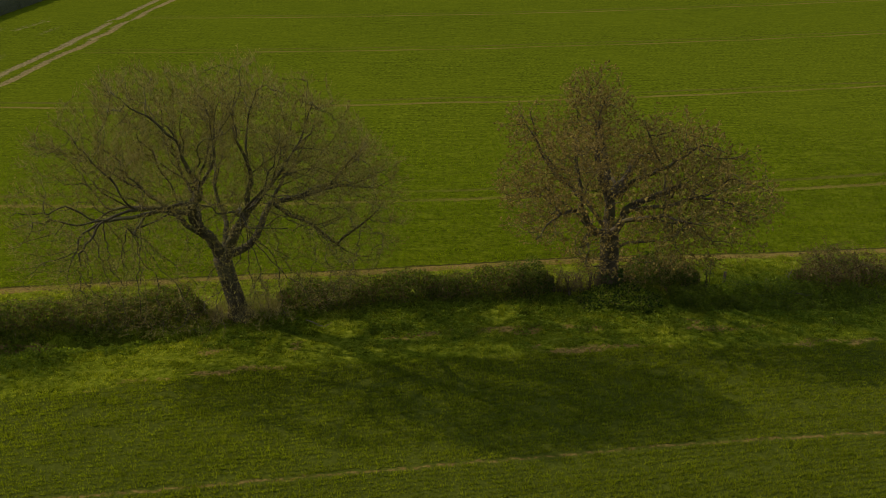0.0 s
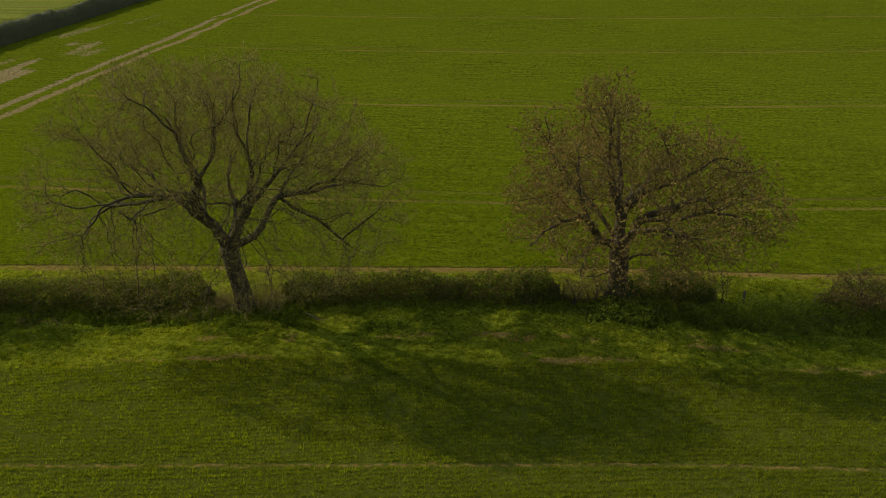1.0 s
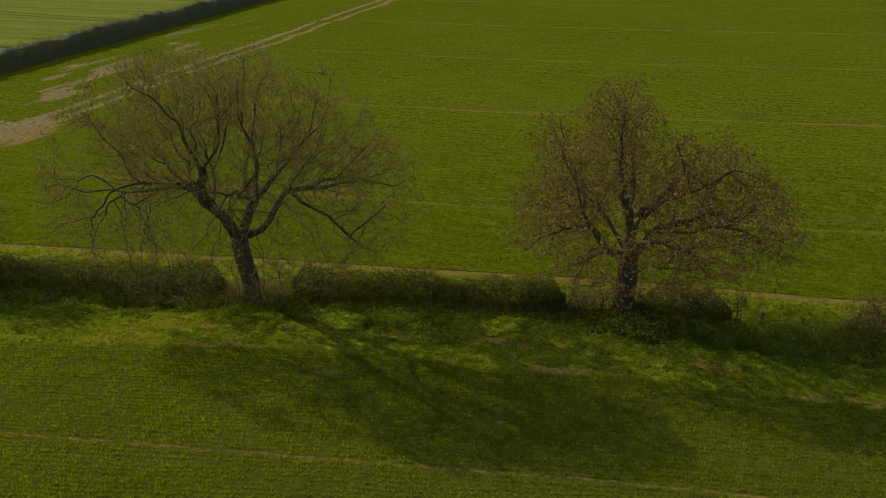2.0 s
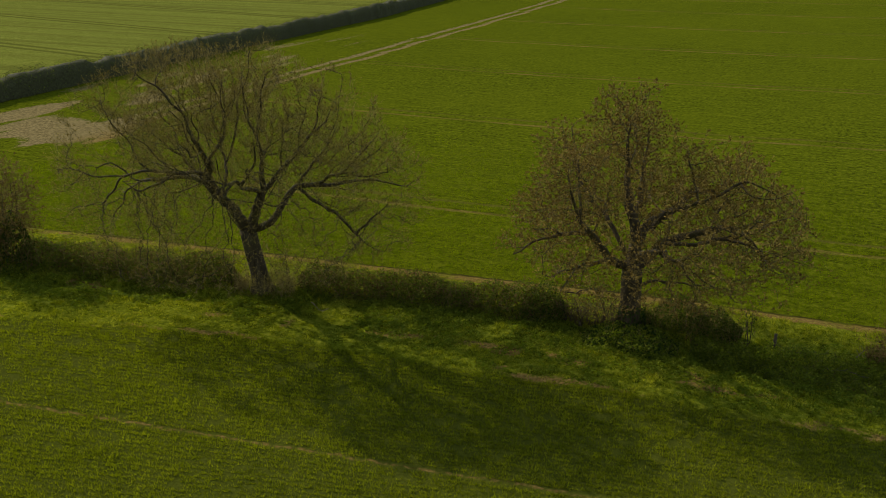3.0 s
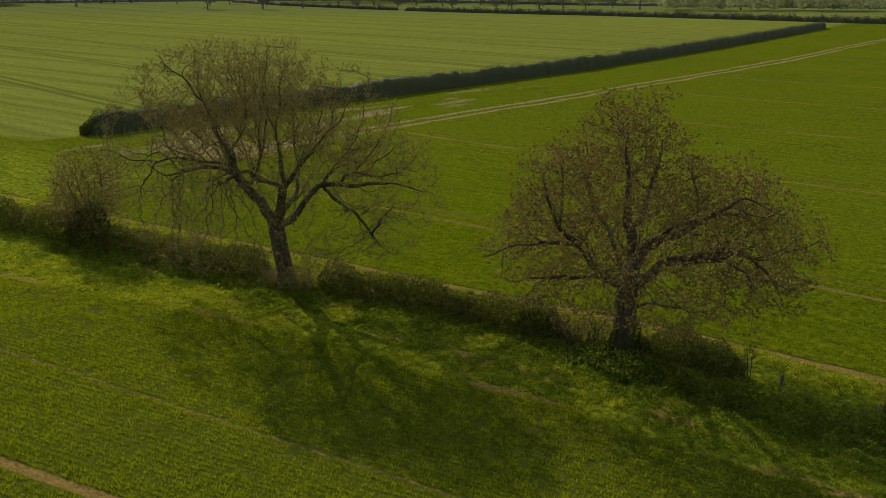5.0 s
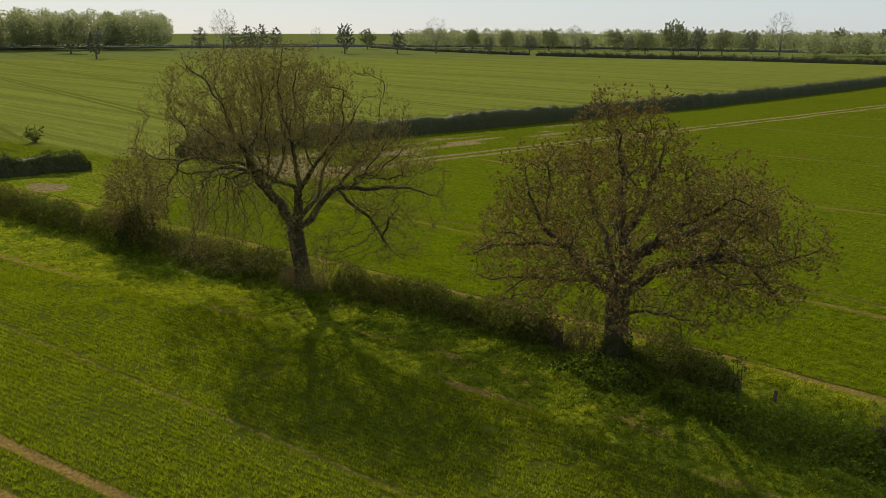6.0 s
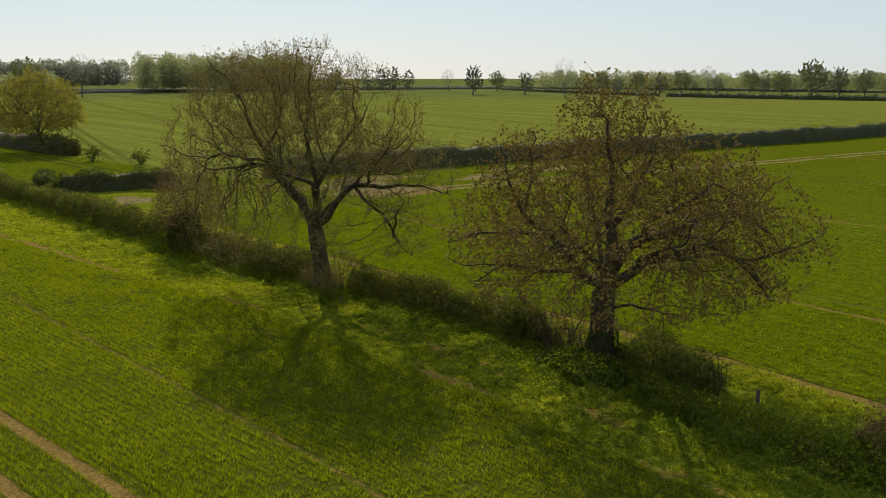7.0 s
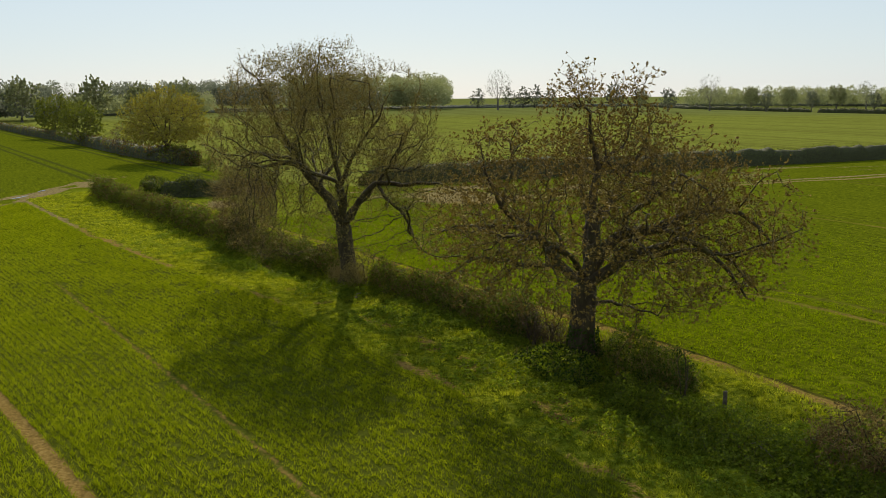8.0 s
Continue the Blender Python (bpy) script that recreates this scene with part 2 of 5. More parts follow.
mat_mid_leaf = leaf_material("green_leaf", [(0.1, (0.097, 0.108, 0.033)), (0.5, (0.170, 0.183, 0.054)), (0.9, (0.267, 0.269, 0.090))], 0.55)
# dark skyline foliage, lifted to grey by haze put into the colour
mat_hazed_dark = leaf_material("hazed_dark_foliage", [(0.1, (0.145, 0.16, 0.12)), (0.5, (0.17, 0.186, 0.14)), (0.9, (0.195, 0.212, 0.16))], 0.6, glow=(1.0, 1.0, 0.9))
mat_bark = bark_material("grey_bark", (0.022, 0.016, 0.008), (0.085, 0.065, 0.034), 5.0, (0.085, 0.080, 0.022))
mat_bark_brown = bark_material("brown_bark", (0.028, 0.020, 0.010), (0.090, 0.066, 0.034), 5.0, (0.08, 0.072, 0.02))
mat_twig = plain_material("pale_twig", (0.15, 0.112, 0.034), (0.42, 0.325, 0.10), 3.0)
mat_twig_brown = plain_material("brown_twig", (0.13, 0.087, 0.027), (0.33, 0.235, 0.075), 3.0)
mat_twig_dark = plain_material("dark_twig", (0.045, 0.032, 0.016), (0.14, 0.10, 0.05), 3.0)
# wood of the far trees, its pale grey holding some distance haze
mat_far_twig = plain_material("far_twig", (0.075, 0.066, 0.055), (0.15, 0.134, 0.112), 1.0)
mat_post = plain_material("weathered_wood", (0.045, 0.036, 0.024), (0.13, 0.105, 0.07), 14.0)


def ground_material():
    """Crop, verge and soil on the one sheet of ground, chosen by the masks that the mesh carries; wheel marks by plan."""
    m, n, l = material("field_ground")
    geo = n.new("ShaderNodeNewGeometry")
    pos = geo.outputs["Position"]
    masks = {}
    for key in ("rough", "bare", "far_field", "lush", "south", "beyond", "strip"):
        a = n.new("ShaderNodeAttribute")
        a.attribute_name = key
        masks[key] = a.outputs["Fac"]
    fine = noise_tex(n, l, pos, 9.0, 5, 0.7)
    clump = noise_tex(n, l, pos, 1.6, 4, 0.6)
    broad = noise_tex(n, l, pos, 0.045, 4, 0.5)
    mp = n.new("ShaderNodeMapping")
    mp.inputs["Rotation"].default_value = (0, 0, radians(-5))
    mp.inputs["Scale"].default_value = (0.25, 2.4, 1)
    l.new(pos, mp.inputs[0])
    rows = noise_tex(n, l, mp.outputs[0], 1.0, 3, 0.6)
    mid = noise_tex(n, l, pos, 3.6, 3, 0.6)
    tone = calc(n, l, "ADD", calc(n, l, "MULTIPLY", fine, 0.30), calc(n, l, "MULTIPLY", clump, 0.17))
    tone = calc(n, l, "ADD", tone, calc(n, l, "MULTIPLY", mid, 0.35))
    tone = calc(n, l, "ADD", tone, calc(n, l, "MULTIPLY", rows, 0.18))
    crop = ramp(n, l, tone, [(0.43, (0.023, 0.030, 0.002)), (0.5, (0.062, 0.079, 0.003)), (0.6, (0.124, 0.139, 0.008))])
    crop = mix_colour(n, l, ramp(n, l, broad, [(0.35, (0, 0, 0)), (0.7, (0.5, 0.5, 0.5))]), crop, (0.081, 0.097, 0.004))
    other = ramp(n, l, tone, [(0.42, (0.078, 0.092, 0.013)), (0.5, (0.137, 0.152, 0.025)), (0.585, (0.196, 0.209, 0.045))])
    col = mix_colour(n, l, masks["far_field"], crop, other)
    verge = ramp(n, l, tone, [(0.42, (0.037, 0.047, 0.003)), (0.5, (0.099, 0.119, 0.007)), (0.585, (0.185, 0.196, 0.020))])
    col = mix_colour(n, l, masks["rough"], col, verge)
    # ground past 400 m greyed: distance haze put into its colour
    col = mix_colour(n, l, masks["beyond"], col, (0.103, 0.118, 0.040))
    # drill lines and wheel marks of the further field
    sp = n.new("ShaderNodeSeparateXYZ")
    l.new(pos, sp.inputs[0])
    fv = calc(n, l, "SUBTRACT", sp.outputs[1], calc(n, l, "MULTIPLY", sp.outputs[0], -0.16))
    fm = calc(n, l, "SUBTRACT", calc(n, l, "FLOORED_MODULO", fv, 24.0), 12.0)
    fd = calc(n, l, "ABSOLUTE", calc(n, l, "SUBTRACT", calc(n, l, "ABSOLUTE", fm), 1.0))
    fmark = calc(n, l, "MULTIPLY", ramp(n, l, fd, [(0.3, (0.8, 0.8, 0.8)), (0.7, (0, 0, 0))]), masks["far_field"])
    mp2 = n.new("ShaderNodeMapping")
    mp2.inputs["Rotation"].default_value = (0, 0, radians(9))
    mp2.inputs["Scale"].default_value = (0.006, 0.45, 1)
    l.new(pos, mp2.inputs[0])
    streak = ramp(n, l, noise_tex(n, l, mp2.outputs[0], 1.0, 3, 0.6), [(0.42, (0, 0, 0)), (0.62, (0.55, 0.55, 0.55))])
    fmark = calc(n, l, "MAXIMUM", fmark, calc(n, l, "MULTIPLY", streak, masks["far_field"]))
    col = mix_colour(n, l, fmark, col, (0.066, 0.068, 0.014))
    soil = ramp(n, l, fine, [(0.3, (0.085, 0.051, 0.014)), (0.55, (0.19, 0.124, 0.038)), (0.75, (0.29, 0.203, 0.076))])
    # soil beneath the near crop's plants, the shade between them put into its colour
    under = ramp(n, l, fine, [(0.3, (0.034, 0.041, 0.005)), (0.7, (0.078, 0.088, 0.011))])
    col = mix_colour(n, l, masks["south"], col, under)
    # wheel marks
    sep = n.new("ShaderNodeSeparateXYZ")
    l.new(pos, sep.inputs[0])
    x, y = sep.outputs[0], sep.outputs[1]
    xc = calc(n, l, "MINIMUM", calc(n, l, "MAXIMUM", x, -40.0), 80.0)
    v = calc(n, l, "SUBTRACT", y, calc(n, l, "ADD", calc(n, l, "MULTIPLY", x, 0.06), calc(n, l, "MULTIPLY", calc(n, l, "MULTIPLY", xc, xc), 0.0016)))
    v = calc(n, l, "SUBTRACT", calc(n, l, "FLOORED_MODULO", calc(n, l, "SUBTRACT", v, 42.4), 24.6), 12.3)
    d = calc(n, l, "ABSOLUTE", calc(n, l, "SUBTRACT", calc(n, l, "ABSOLUTE", v), 0.85))
    d = calc(n, l, "ADD", d, calc(n, l, "MULTIPLY", calc(n, l, "SUBTRACT", clump, 0.5), 0.5))
    # further wheel line of each pair, darkened with painted rut shading
    far_rut_shade = calc(n, l, "MULTIPLY", v, 3.0, clamp=True)
    mark = ramp(n, l, d, [(0.16, (1, 1, 1)), (0.34, (0, 0, 0))])
    wear = ramp(n, l, noise_tex(n, l, pos, 0.16, 3), [(0.36, (0.3, 0.3, 0.3)), (0.6, (1, 1, 1))])
    mark = calc(n, l, "MULTIPLY", calc(n, l, "MULTIPLY", mark, wear), masks["lush"])
    col = mix_colour(n, l, calc(n, l, "MULTIPLY", mark, 0.65), col, mix_colour(n, l, calc(n, l, "MULTIPLY", far_rut_shade, 0.6), soil, (0.030, 0.036, 0.006)))
    # wheel ruts of the field beyond the track
    lv = calc(n, l, "SUBTRACT", y, calc(n, l, "MULTIPLY", x, 0.10))
    lv = calc(n, l, "SUBTRACT", calc(n, l, "FLOORED_MODULO", calc(n, l, "SUBTRACT", lv, 22.9), 12.0), 6.0)
    lv = calc(n, l, "ABSOLUTE", calc(n, l, "ADD", calc(n, l, "SUBTRACT", calc(n, l, "ABSOLUTE", lv), 0.9), calc(n, l, "MULTIPLY", calc(n, l, "SUBTRACT", clump, 0.5), 0.5)))
    lv = calc(n, l, "MULTIPLY", ramp(n, l, lv, [(0.2, (0.8, 0.8, 0.8)), (0.5, (0, 0, 0))]), calc(n, l, "MULTIPLY", calc(n, l, "ADD", x, 72.0), -0.15, clamp=True))
    lv = calc(n, l, "MULTIPLY", lv, calc(n, l, "SUBTRACT", 1.0, masks["far_field"], clamp=True))
    col = mix_colour(n, l, lv, col, (0.032, 0.04, 0.008))
    vs = calc(n, l, "SUBTRACT", y, calc(n, l, "ADD", calc(n, l, "MULTIPLY", x, 0.2), 20.35))
    ds = calc(n, l, "ABSOLUTE", calc(n, l, "SUBTRACT", calc(n, l, "ABSOLUTE", vs), 0.97))
    ds = calc(n, l, "ADD", ds, calc(n, l, "MULTIPLY", calc(n, l, "SUBTRACT", fine, 0.5), 0.16))
    marks = calc(n, l, "MULTIPLY", ramp(n, l, ds, [(0.20, (1, 1, 1)), (0.27, (0, 0, 0))]), masks["south"])
    col = mix_colour(n, l, marks, col, soil)
    lone = calc(n, l, "SUBTRACT", y, calc(n, l, "ADD", calc(n, l, "MULTIPLY", x, 0.13), 26.8))
    lone = calc(n, l, "ABSOLUTE", calc(n, l, "ADD", lone, calc(n, l, "MULTIPLY", calc(n, l, "SUBTRACT", clump, 0.5), 0.5)))
    lone = calc(n, l, "ADD", lone, calc(n, l, "MULTIPLY", calc(n, l, "SUBTRACT", fine, 0.5), 0.25))
    lone = calc(n, l, "MULTIPLY", ramp(n, l, lone, [(0.03, (0.85, 0.85, 0.85)), (0.11, (0, 0, 0))]), calc(n, l, "MULTIPLY", calc(n, l, "ADD", x, 18.0), 0.3, clamp=True))
    col = mix_colour(n, l, calc(n, l, "MULTIPLY", calc(n, l, "MULTIPLY", lone, masks["south"]), ramp(n, l, mid, [(0.42, (0.1, 0.1, 0.1)), (0.56, (1, 1, 1))])), col, soil)
    # the narrow bare strip between the verge and the far crop
    line = calc(n, l, "ABSOLUTE", calc(n, l, "ADD", masks["strip"], calc(n, l, "MULTIPLY", calc(n, l, "SUBTRACT", clump, 0.5), 0.35)))
    line = calc(n, l, "ADD", line, calc(n, l, "MULTIPLY", calc(n, l, "SUBTRACT", fine, 0.5), 0.3))
    worn = ramp(n, l, noise_tex(n, l, pos, 0.5, 3), [(0.34, (0.45, 0.45, 0.45)), (0.5, (1, 1, 1))])
    reach_w = calc(n, l, "MULTIPLY", calc(n, l, "ADD", x, 56.0), 0.2, clamp=True)
    line = calc(n, l, "MULTIPLY", calc(n, l, "MULTIPLY", ramp(n, l, line, [(0.22, (0.95, 0.95, 0.95)), (0.32, (0, 0, 0))]), worn), reach_w)
    # dark line on the strip's crop side: the crop's shadow painted in
    strip_shade = calc(n, l, "ABSOLUTE", calc(n, l, "SUBTRACT", calc(n, l, "ADD", masks["strip"], calc(n, l, "MULTIPLY", calc(n, l, "SUBTRACT", clump, 0.5), 0.35)), 0.36))
    strip_shade = calc(n, l, "MULTIPLY", calc(n, l, "MULTIPLY", ramp(n, l, strip_shade, [(0.05, (0.85, 0.85, 0.85)), (0.13, (0, 0, 0))]), worn), reach_w)
    col = mix_colour(n, l, strip_shade, col, (0.034, 0.026, 0.009))
    col = mix_colour(n, l, line, col, soil)
    west = calc(n, l, "MULTIPLY", calc(n, l, "ADD", sep.outputs[0], 38.0), -0.25, clamp=True)
    pale = ramp(n, l, calc(n, l, "ADD", calc(n, l, "MULTIPLY", fine, 0.5), calc(n, l, "MULTIPLY", mid, 0.5)), [(0.38, (0.075, 0.056, 0.022)), (0.62, (0.25, 0.192, 0.092))])
    soil = mix_colour(n, l, west, soil, pale)
    torn = calc(n, l, "ADD", calc(n, l, "MULTIPLY", calc(n, l, "SUBTRACT", fine, 0.5), 1.5), calc(n, l, "MULTIPLY", calc(n, l, "SUBTRACT", clump, 0.5), 1.4))
    b = calc(n, l, "ADD", masks["bare"], calc(n, l, "MULTIPLY", torn, ramp(n, l, masks["bare"], [(0.03, (0, 0, 0)), (0.3, (1, 1, 1))])))
    b = ramp(n, l, b, [(0.35, (0, 0, 0)), (0.62, (1, 1, 1))])
    col = mix_colour(n, l, b, col, soil)
    p = n["Principled BSDF"]
    p.inputs["Roughness"].default_value = 0.9
    p.inputs["Specular IOR Level"].default_value = 0.0
    l.new(col, p.inputs["Base Color"])
    p.inputs["Sheen Weight"].default_value, p.inputs["Sheen Roughness"].default_value = 0.03, 0.5
    p.inputs["Sheen Tint"].default_value = (0.72, 0.85, 0.16, 1)
    bump = n.new("ShaderNodeBump")
    bump.inputs["Strength"].default_value, bump.inputs["Distance"].default_value = 0.9, 0.16
    l.new(tone, bump.inputs["Height"])
    l.new(bump.outputs[0], p.inputs["Normal"])
    return m


# ---- ground: one sheet to the horizon ----
def axis(fine_lo, fine_hi, step, far_lo, far_hi, grow, grow_down=1.14):
    mid = np.arange(fine_lo, fine_hi, step)
    up, down = [mid[-1]], [mid[0]]
    s = step
    while up[-1] < far_hi:
        s *= grow
        up.append(up[-1] + s)
    s = step
    while down[-1] > far_lo:
        s *= grow_down
        down.append(down[-1] - s)
    return np.concatenate([down[:0:-1], mid, up[1:]])


gx, gy = axis(-74, 34, 0.48, -4200, 4200, 1.14), axis(18, 66, 0.42, -4200, 4200, 1.034)
GX, GY = np.meshgrid(gx, gy, indexing="xy")
GZ = ground_z(GX, GY)
nx, ny = len(gx), len(gy)
idx = np.arange(nx * ny).reshape(ny, nx)
quads = np.stack([idx[:-1, :-1], idx[:-1, 1:], idx[1:, 1:], idx[1:, :-1]], -1).reshape(-1, 4)
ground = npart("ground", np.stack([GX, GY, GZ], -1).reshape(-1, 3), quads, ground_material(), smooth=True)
tagged(ground, "green arable fields with grass verges, wheel marks and muddy tracks", "ground", kind="structure")
lush = smooth01(-40, -38, GX) * smooth01(0.3, 0.8, GY - path_north(GX))
far_field = smooth01(0.5, -0.5, GX - main_hedge_x(GY)) * smooth01(-2, 2, GY - np.interp(GX, [-700, -330, -250, -180, -130, -101, -62], [10, 24, 31, 39, 43, 47.5, 53]))
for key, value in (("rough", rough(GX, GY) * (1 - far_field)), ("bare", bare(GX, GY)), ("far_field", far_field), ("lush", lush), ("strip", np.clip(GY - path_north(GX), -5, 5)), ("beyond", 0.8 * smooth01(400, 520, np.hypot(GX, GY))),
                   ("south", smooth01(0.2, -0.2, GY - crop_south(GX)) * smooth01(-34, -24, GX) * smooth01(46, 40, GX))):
    ground.data.attributes.new(key, "FLOAT", "POINT").data.foreach_set("value", value.astype(np.float32).ravel())


# ---- grasses ----
def blades(points, height, width, count, lean, seed):
    """Tufts of single pointed blades: arrays of verts and triangles."""
    r = np.random.default_rng(seed)
    p = np.repeat(points, count, 0)
    h = np.repeat(height, count) * r.uniform(0.55, 1.15, len(p))
    a, tip = r.uniform(0, 2 * np.pi, len(p)), r.uniform(0, 2 * np.pi, len(p))
    p = p + np.stack([np.cos(tip) * 0.03, np.sin(tip) * 0.03, np.zeros(len(p)) - 0.02], -1)
    side = np.stack([np.cos(a), np.sin(a), 0 * a], -1) * (width * r.uniform(0.7, 1.3, len(p)))[:, None]
    out = np.stack([np.cos(tip), np.sin(tip), 0 * a], -1) * (h * lean * r.uniform(0.2, 1.2, len(p)))[:, None]
    top = p + out + np.stack([0 * h, 0 * h, h], -1)
    v = np.stack([p - side, p + side, top], 1).reshape(-1, 3)
    return v, np.arange(len(v)).reshape(-1, 3)


def scatter(x0, x1, y0, y1, density, seed):
    r = np.random.default_rng(seed)
    k = int((x1 - x0) * (y1 - y0) * density)
    return r.uniform(x0, x1, k), r.uniform(y0, y1, k), r


def on_ground(x, y):
    return np.stack([x, y, ground_z(x, y)], -1)


def crop_rows(x0, x1, y0, y1, spacing, along, slope, seed):
    """Plants in drilled rows that run with the wheel marks."""
    r = np.random.default_rng(seed)
    rows = np.arange(y0 - slope * x1 - 2, y1 - slope * x0 + 2, spacing)
    xs = np.arange(x0, x1, along)
    X, C = np.meshgrid(xs, rows)
    X = (X + r.uniform(-along, along, X.shape)).ravel()
    Y = (C + r.normal(0, 0.038, C.shape)).ravel() + slope * X + 0.16 * (vnoise(X, C.ravel(), 1.6) - 0.5)
    keep = (Y > y0) & (Y < y1) & (X > x0) & (X < x1)
    strong = np.repeat(r.uniform(0.55, 1.0, len(rows)), len(xs))
    keep &= r.random(len(X)) < strong
    return X[keep], Y[keep], r


def near_crop():
    parts_ = []
    for x0, x1, y0, y1, spacing, along, count, width, seed in ((-25, 34, 15, 38, 0.26, 0.022, 3, 0.0145, 11), (-60, -25, 12, 32, 0.26, 0.042, 3, 0.020, 12)):
        X, Y, r = crop_rows(x0, x1, y0, y1, spacing, along, 0.19, seed)
        thin = vnoise(X, Y, 0.26) * 0.65 + vnoise(X + 9, Y, 1.6) * 0.35
        keep = (Y < crop_south(X) + 0.15) & (rough(X, Y) < 0.5) & (bare(X, Y) < 0.55) & (tram_south(X, Y) > 0.17 + 0.12 * r.random(len(X)))
        line = np.abs(Y - 26.8 - 0.13 * X)
        keep &= (line > 0.08 + 0.09 * r.random(len(X))) | (vnoise(X, Y, 1.7) < 0.12) | (X < -17)
        keep &= thin + 0.2 * r.random(len(X)) > 0.37
        keep &= r.random(len(X)) < smooth01(15, 20.5, Y) * smooth01(34, 27, X)
        X, Y = X[keep], Y[keep]
        h = 0.085 + 0.11 * vnoise(X, Y, 0.3) ** 1.5 + 0.04 * vnoise(X, Y, 4.0)
        parts_.append(blades(on_ground(X, Y), h, width, count, 0.9, seed))
    return parts_


def joined(parts_):
    vs, fs, k = [], [], 0
    for v, f in parts_:
        vs.append(v)
        fs.append(np.asarray(f) + k)
        k += len(v)
    return np.concatenate(vs), np.concatenate(fs)


crop = npart("crop_plants", *joined(near_crop()), mat_crop)
tagged(crop, "young green cereal crop in drilled rows beside the verge", "crop", kind="stuff")


def north_crop():
    X, Y, r = crop_rows(-38, 46, 40, 78, 0.25, 0.046, 0.09, 21)
    keep = (r.random(len(X)) < smooth01(78, 47, Y)) & (Y > path_north(X) + 0.4) & (tram_north(X, Y) > 0.2) & (bare(X, Y) < 0.5) & (vnoise(X, Y, 0.8) + 0.4 * r.random(len(X)) > 0.36)
    X, Y = X[keep], Y[keep]
    return blades(on_ground(X, Y), 0.07 + 0.08 * vnoise(X, Y, 0.5), 0.024, 2, 0.9, 22)


field = npart("crop_plants", *north_crop(), mat_crop_far)
tagged(field, "young green cereal crop beyond the hedge", "crop", kind="stuff")


def verge_grass():
    parts_ = []
    for x0, x1, density, width, seed in ((-24, 28, 92, 0.0155, 31), (-66, -24, 34, 0.028, 32)):
        X, Y, r = scatter(x0, x1, 24, 47, density, seed)
        keep = (rough(X, Y) > 0.5) & (bare(X, Y) < 0.5 + 0.3 * r.random(len(X))) & (Y < path_north(X) + 0.1) & (Y > crop_south(X) - 0.3)
        keep &= vnoise(X, Y, 0.6) + 0.5 * r.random(len(X)) > 0.28
        X, Y = X[keep], Y[keep]
        d = np.abs(Y - hedge_y(X))
        h = (0.035 + 0.17 * vnoise(X, Y, 0.4) ** 2.2 + 0.05 * vnoise(X, Y, 2.1)) * (1 + 0.7 * np.exp(-(d / 1.2) ** 2))
        parts_.append(blades(on_ground(X, Y), h, width, 4, 0.9, seed))
    return joined(parts_)


verge = npart("verge_grass", *verge_grass(), mat_verge)
tagged(verge, "uneven pale green grass on the verge along the hedge", "grass", kind="stuff")


def leaf_cards(centres, size, seed, flat=0.5, stretch=1.5):
    """Single pointed leaves, four corners each, folded along the middle. flat: how far they lie level."""
    r = np.random.default_rng(seed)
    k = len(centres)
    nrm = unit(r.normal(0, 1, (k, 3)) + np.array([0, 0, flat * 2]))
    a = unit(np.cross(nrm, r.normal(0, 1, (k, 3))))
    b = np.cross(nrm, a)
    s = (np.asarray(size) * r.uniform(0.6, 1.35, k))[:, None]
    c = centres
    v = np.stack([c - a * s * stretch * 0.5, c + b * s * 0.42 + nrm * s * 0.12, c + a * s * stretch * 0.5, c - b * s * 0.42 + nrm * s * 0.12], 1).reshape(-1, 3)
    return v, np.arange(len(v)).reshape(-1, 4)


def weeds(clumps, seed):
    """Low heaps of broad leaves: rows of x, y, radius, height."""
    r = np.random.default_rng(seed)
    out = []
    for x, y, rad, h in clumps:
        k = int(720 * rad * rad * (0.5 + h))
        ang, rr = r.uniform(0, 2 * np.pi, k), rad * np.sqrt(r.random(k))
        X, Y = x + rr * np.cos(ang) * 1.25, y + rr * np.sin(ang)
        Z = ground_z(X, Y) + h * (1 - (rr / rad) ** 2) * r.uniform(0.25, 1.0, k) * (0.5 + vnoise(X, Y, 0.35)) + 0.04
        out.append(np.stack([X, Y, Z], -1))
    return np.concatenate(out)


def verge_weeds():
    r = np.random.default_rng(41)
    rows = []
    while len(rows) < 1000:
        x = r.uniform(-32, 26)
        y = hedge_y(x) - abs(r.normal(0, 1.5 + 0.8 * (x > 4))) - 0.35
        if y > crop_south(x) + 0.2 and vnoise(x, y, 2.4) > 0.36 - 0.12 * (x > 3):
            rows.append((x, y, r.uniform(0.15, 0.45), r.uniform(0.05, 0.24)))
    for i in range(60):
        x = r.uniform(9, 30)
        rows.append((x, hedge_y(x) + r.uniform(-2.2, 3.2), r.uniform(0.35, 0.9), r.uniform(0.25, 0.6)))
    # heaped nettles on the lip of the ditch
    rows += [(-16.8, 34.5, 0.95, 0.5), (-15.7, 34.9, 0.7, 0.4), (-14.3, 35.4, 0.6, 0.3), (-13.2, 35.7, 0.6, 0.3), (-19.9, 34.0, 0.7, 0.35), (-12.1, 35.9, 0.5, 0.3), (-21.4, 33.9, 0.6, 0.3)]
    return weeds(rows, 42)


wc = verge_weeds()
weed = npart("verge_weeds", *leaf_cards(wc, 0.07, 43, 0.6), mat_nettle)
tagged(weed, "dark green nettles and broad-leaved weeds by the hedge", "weeds", kind="stuff")


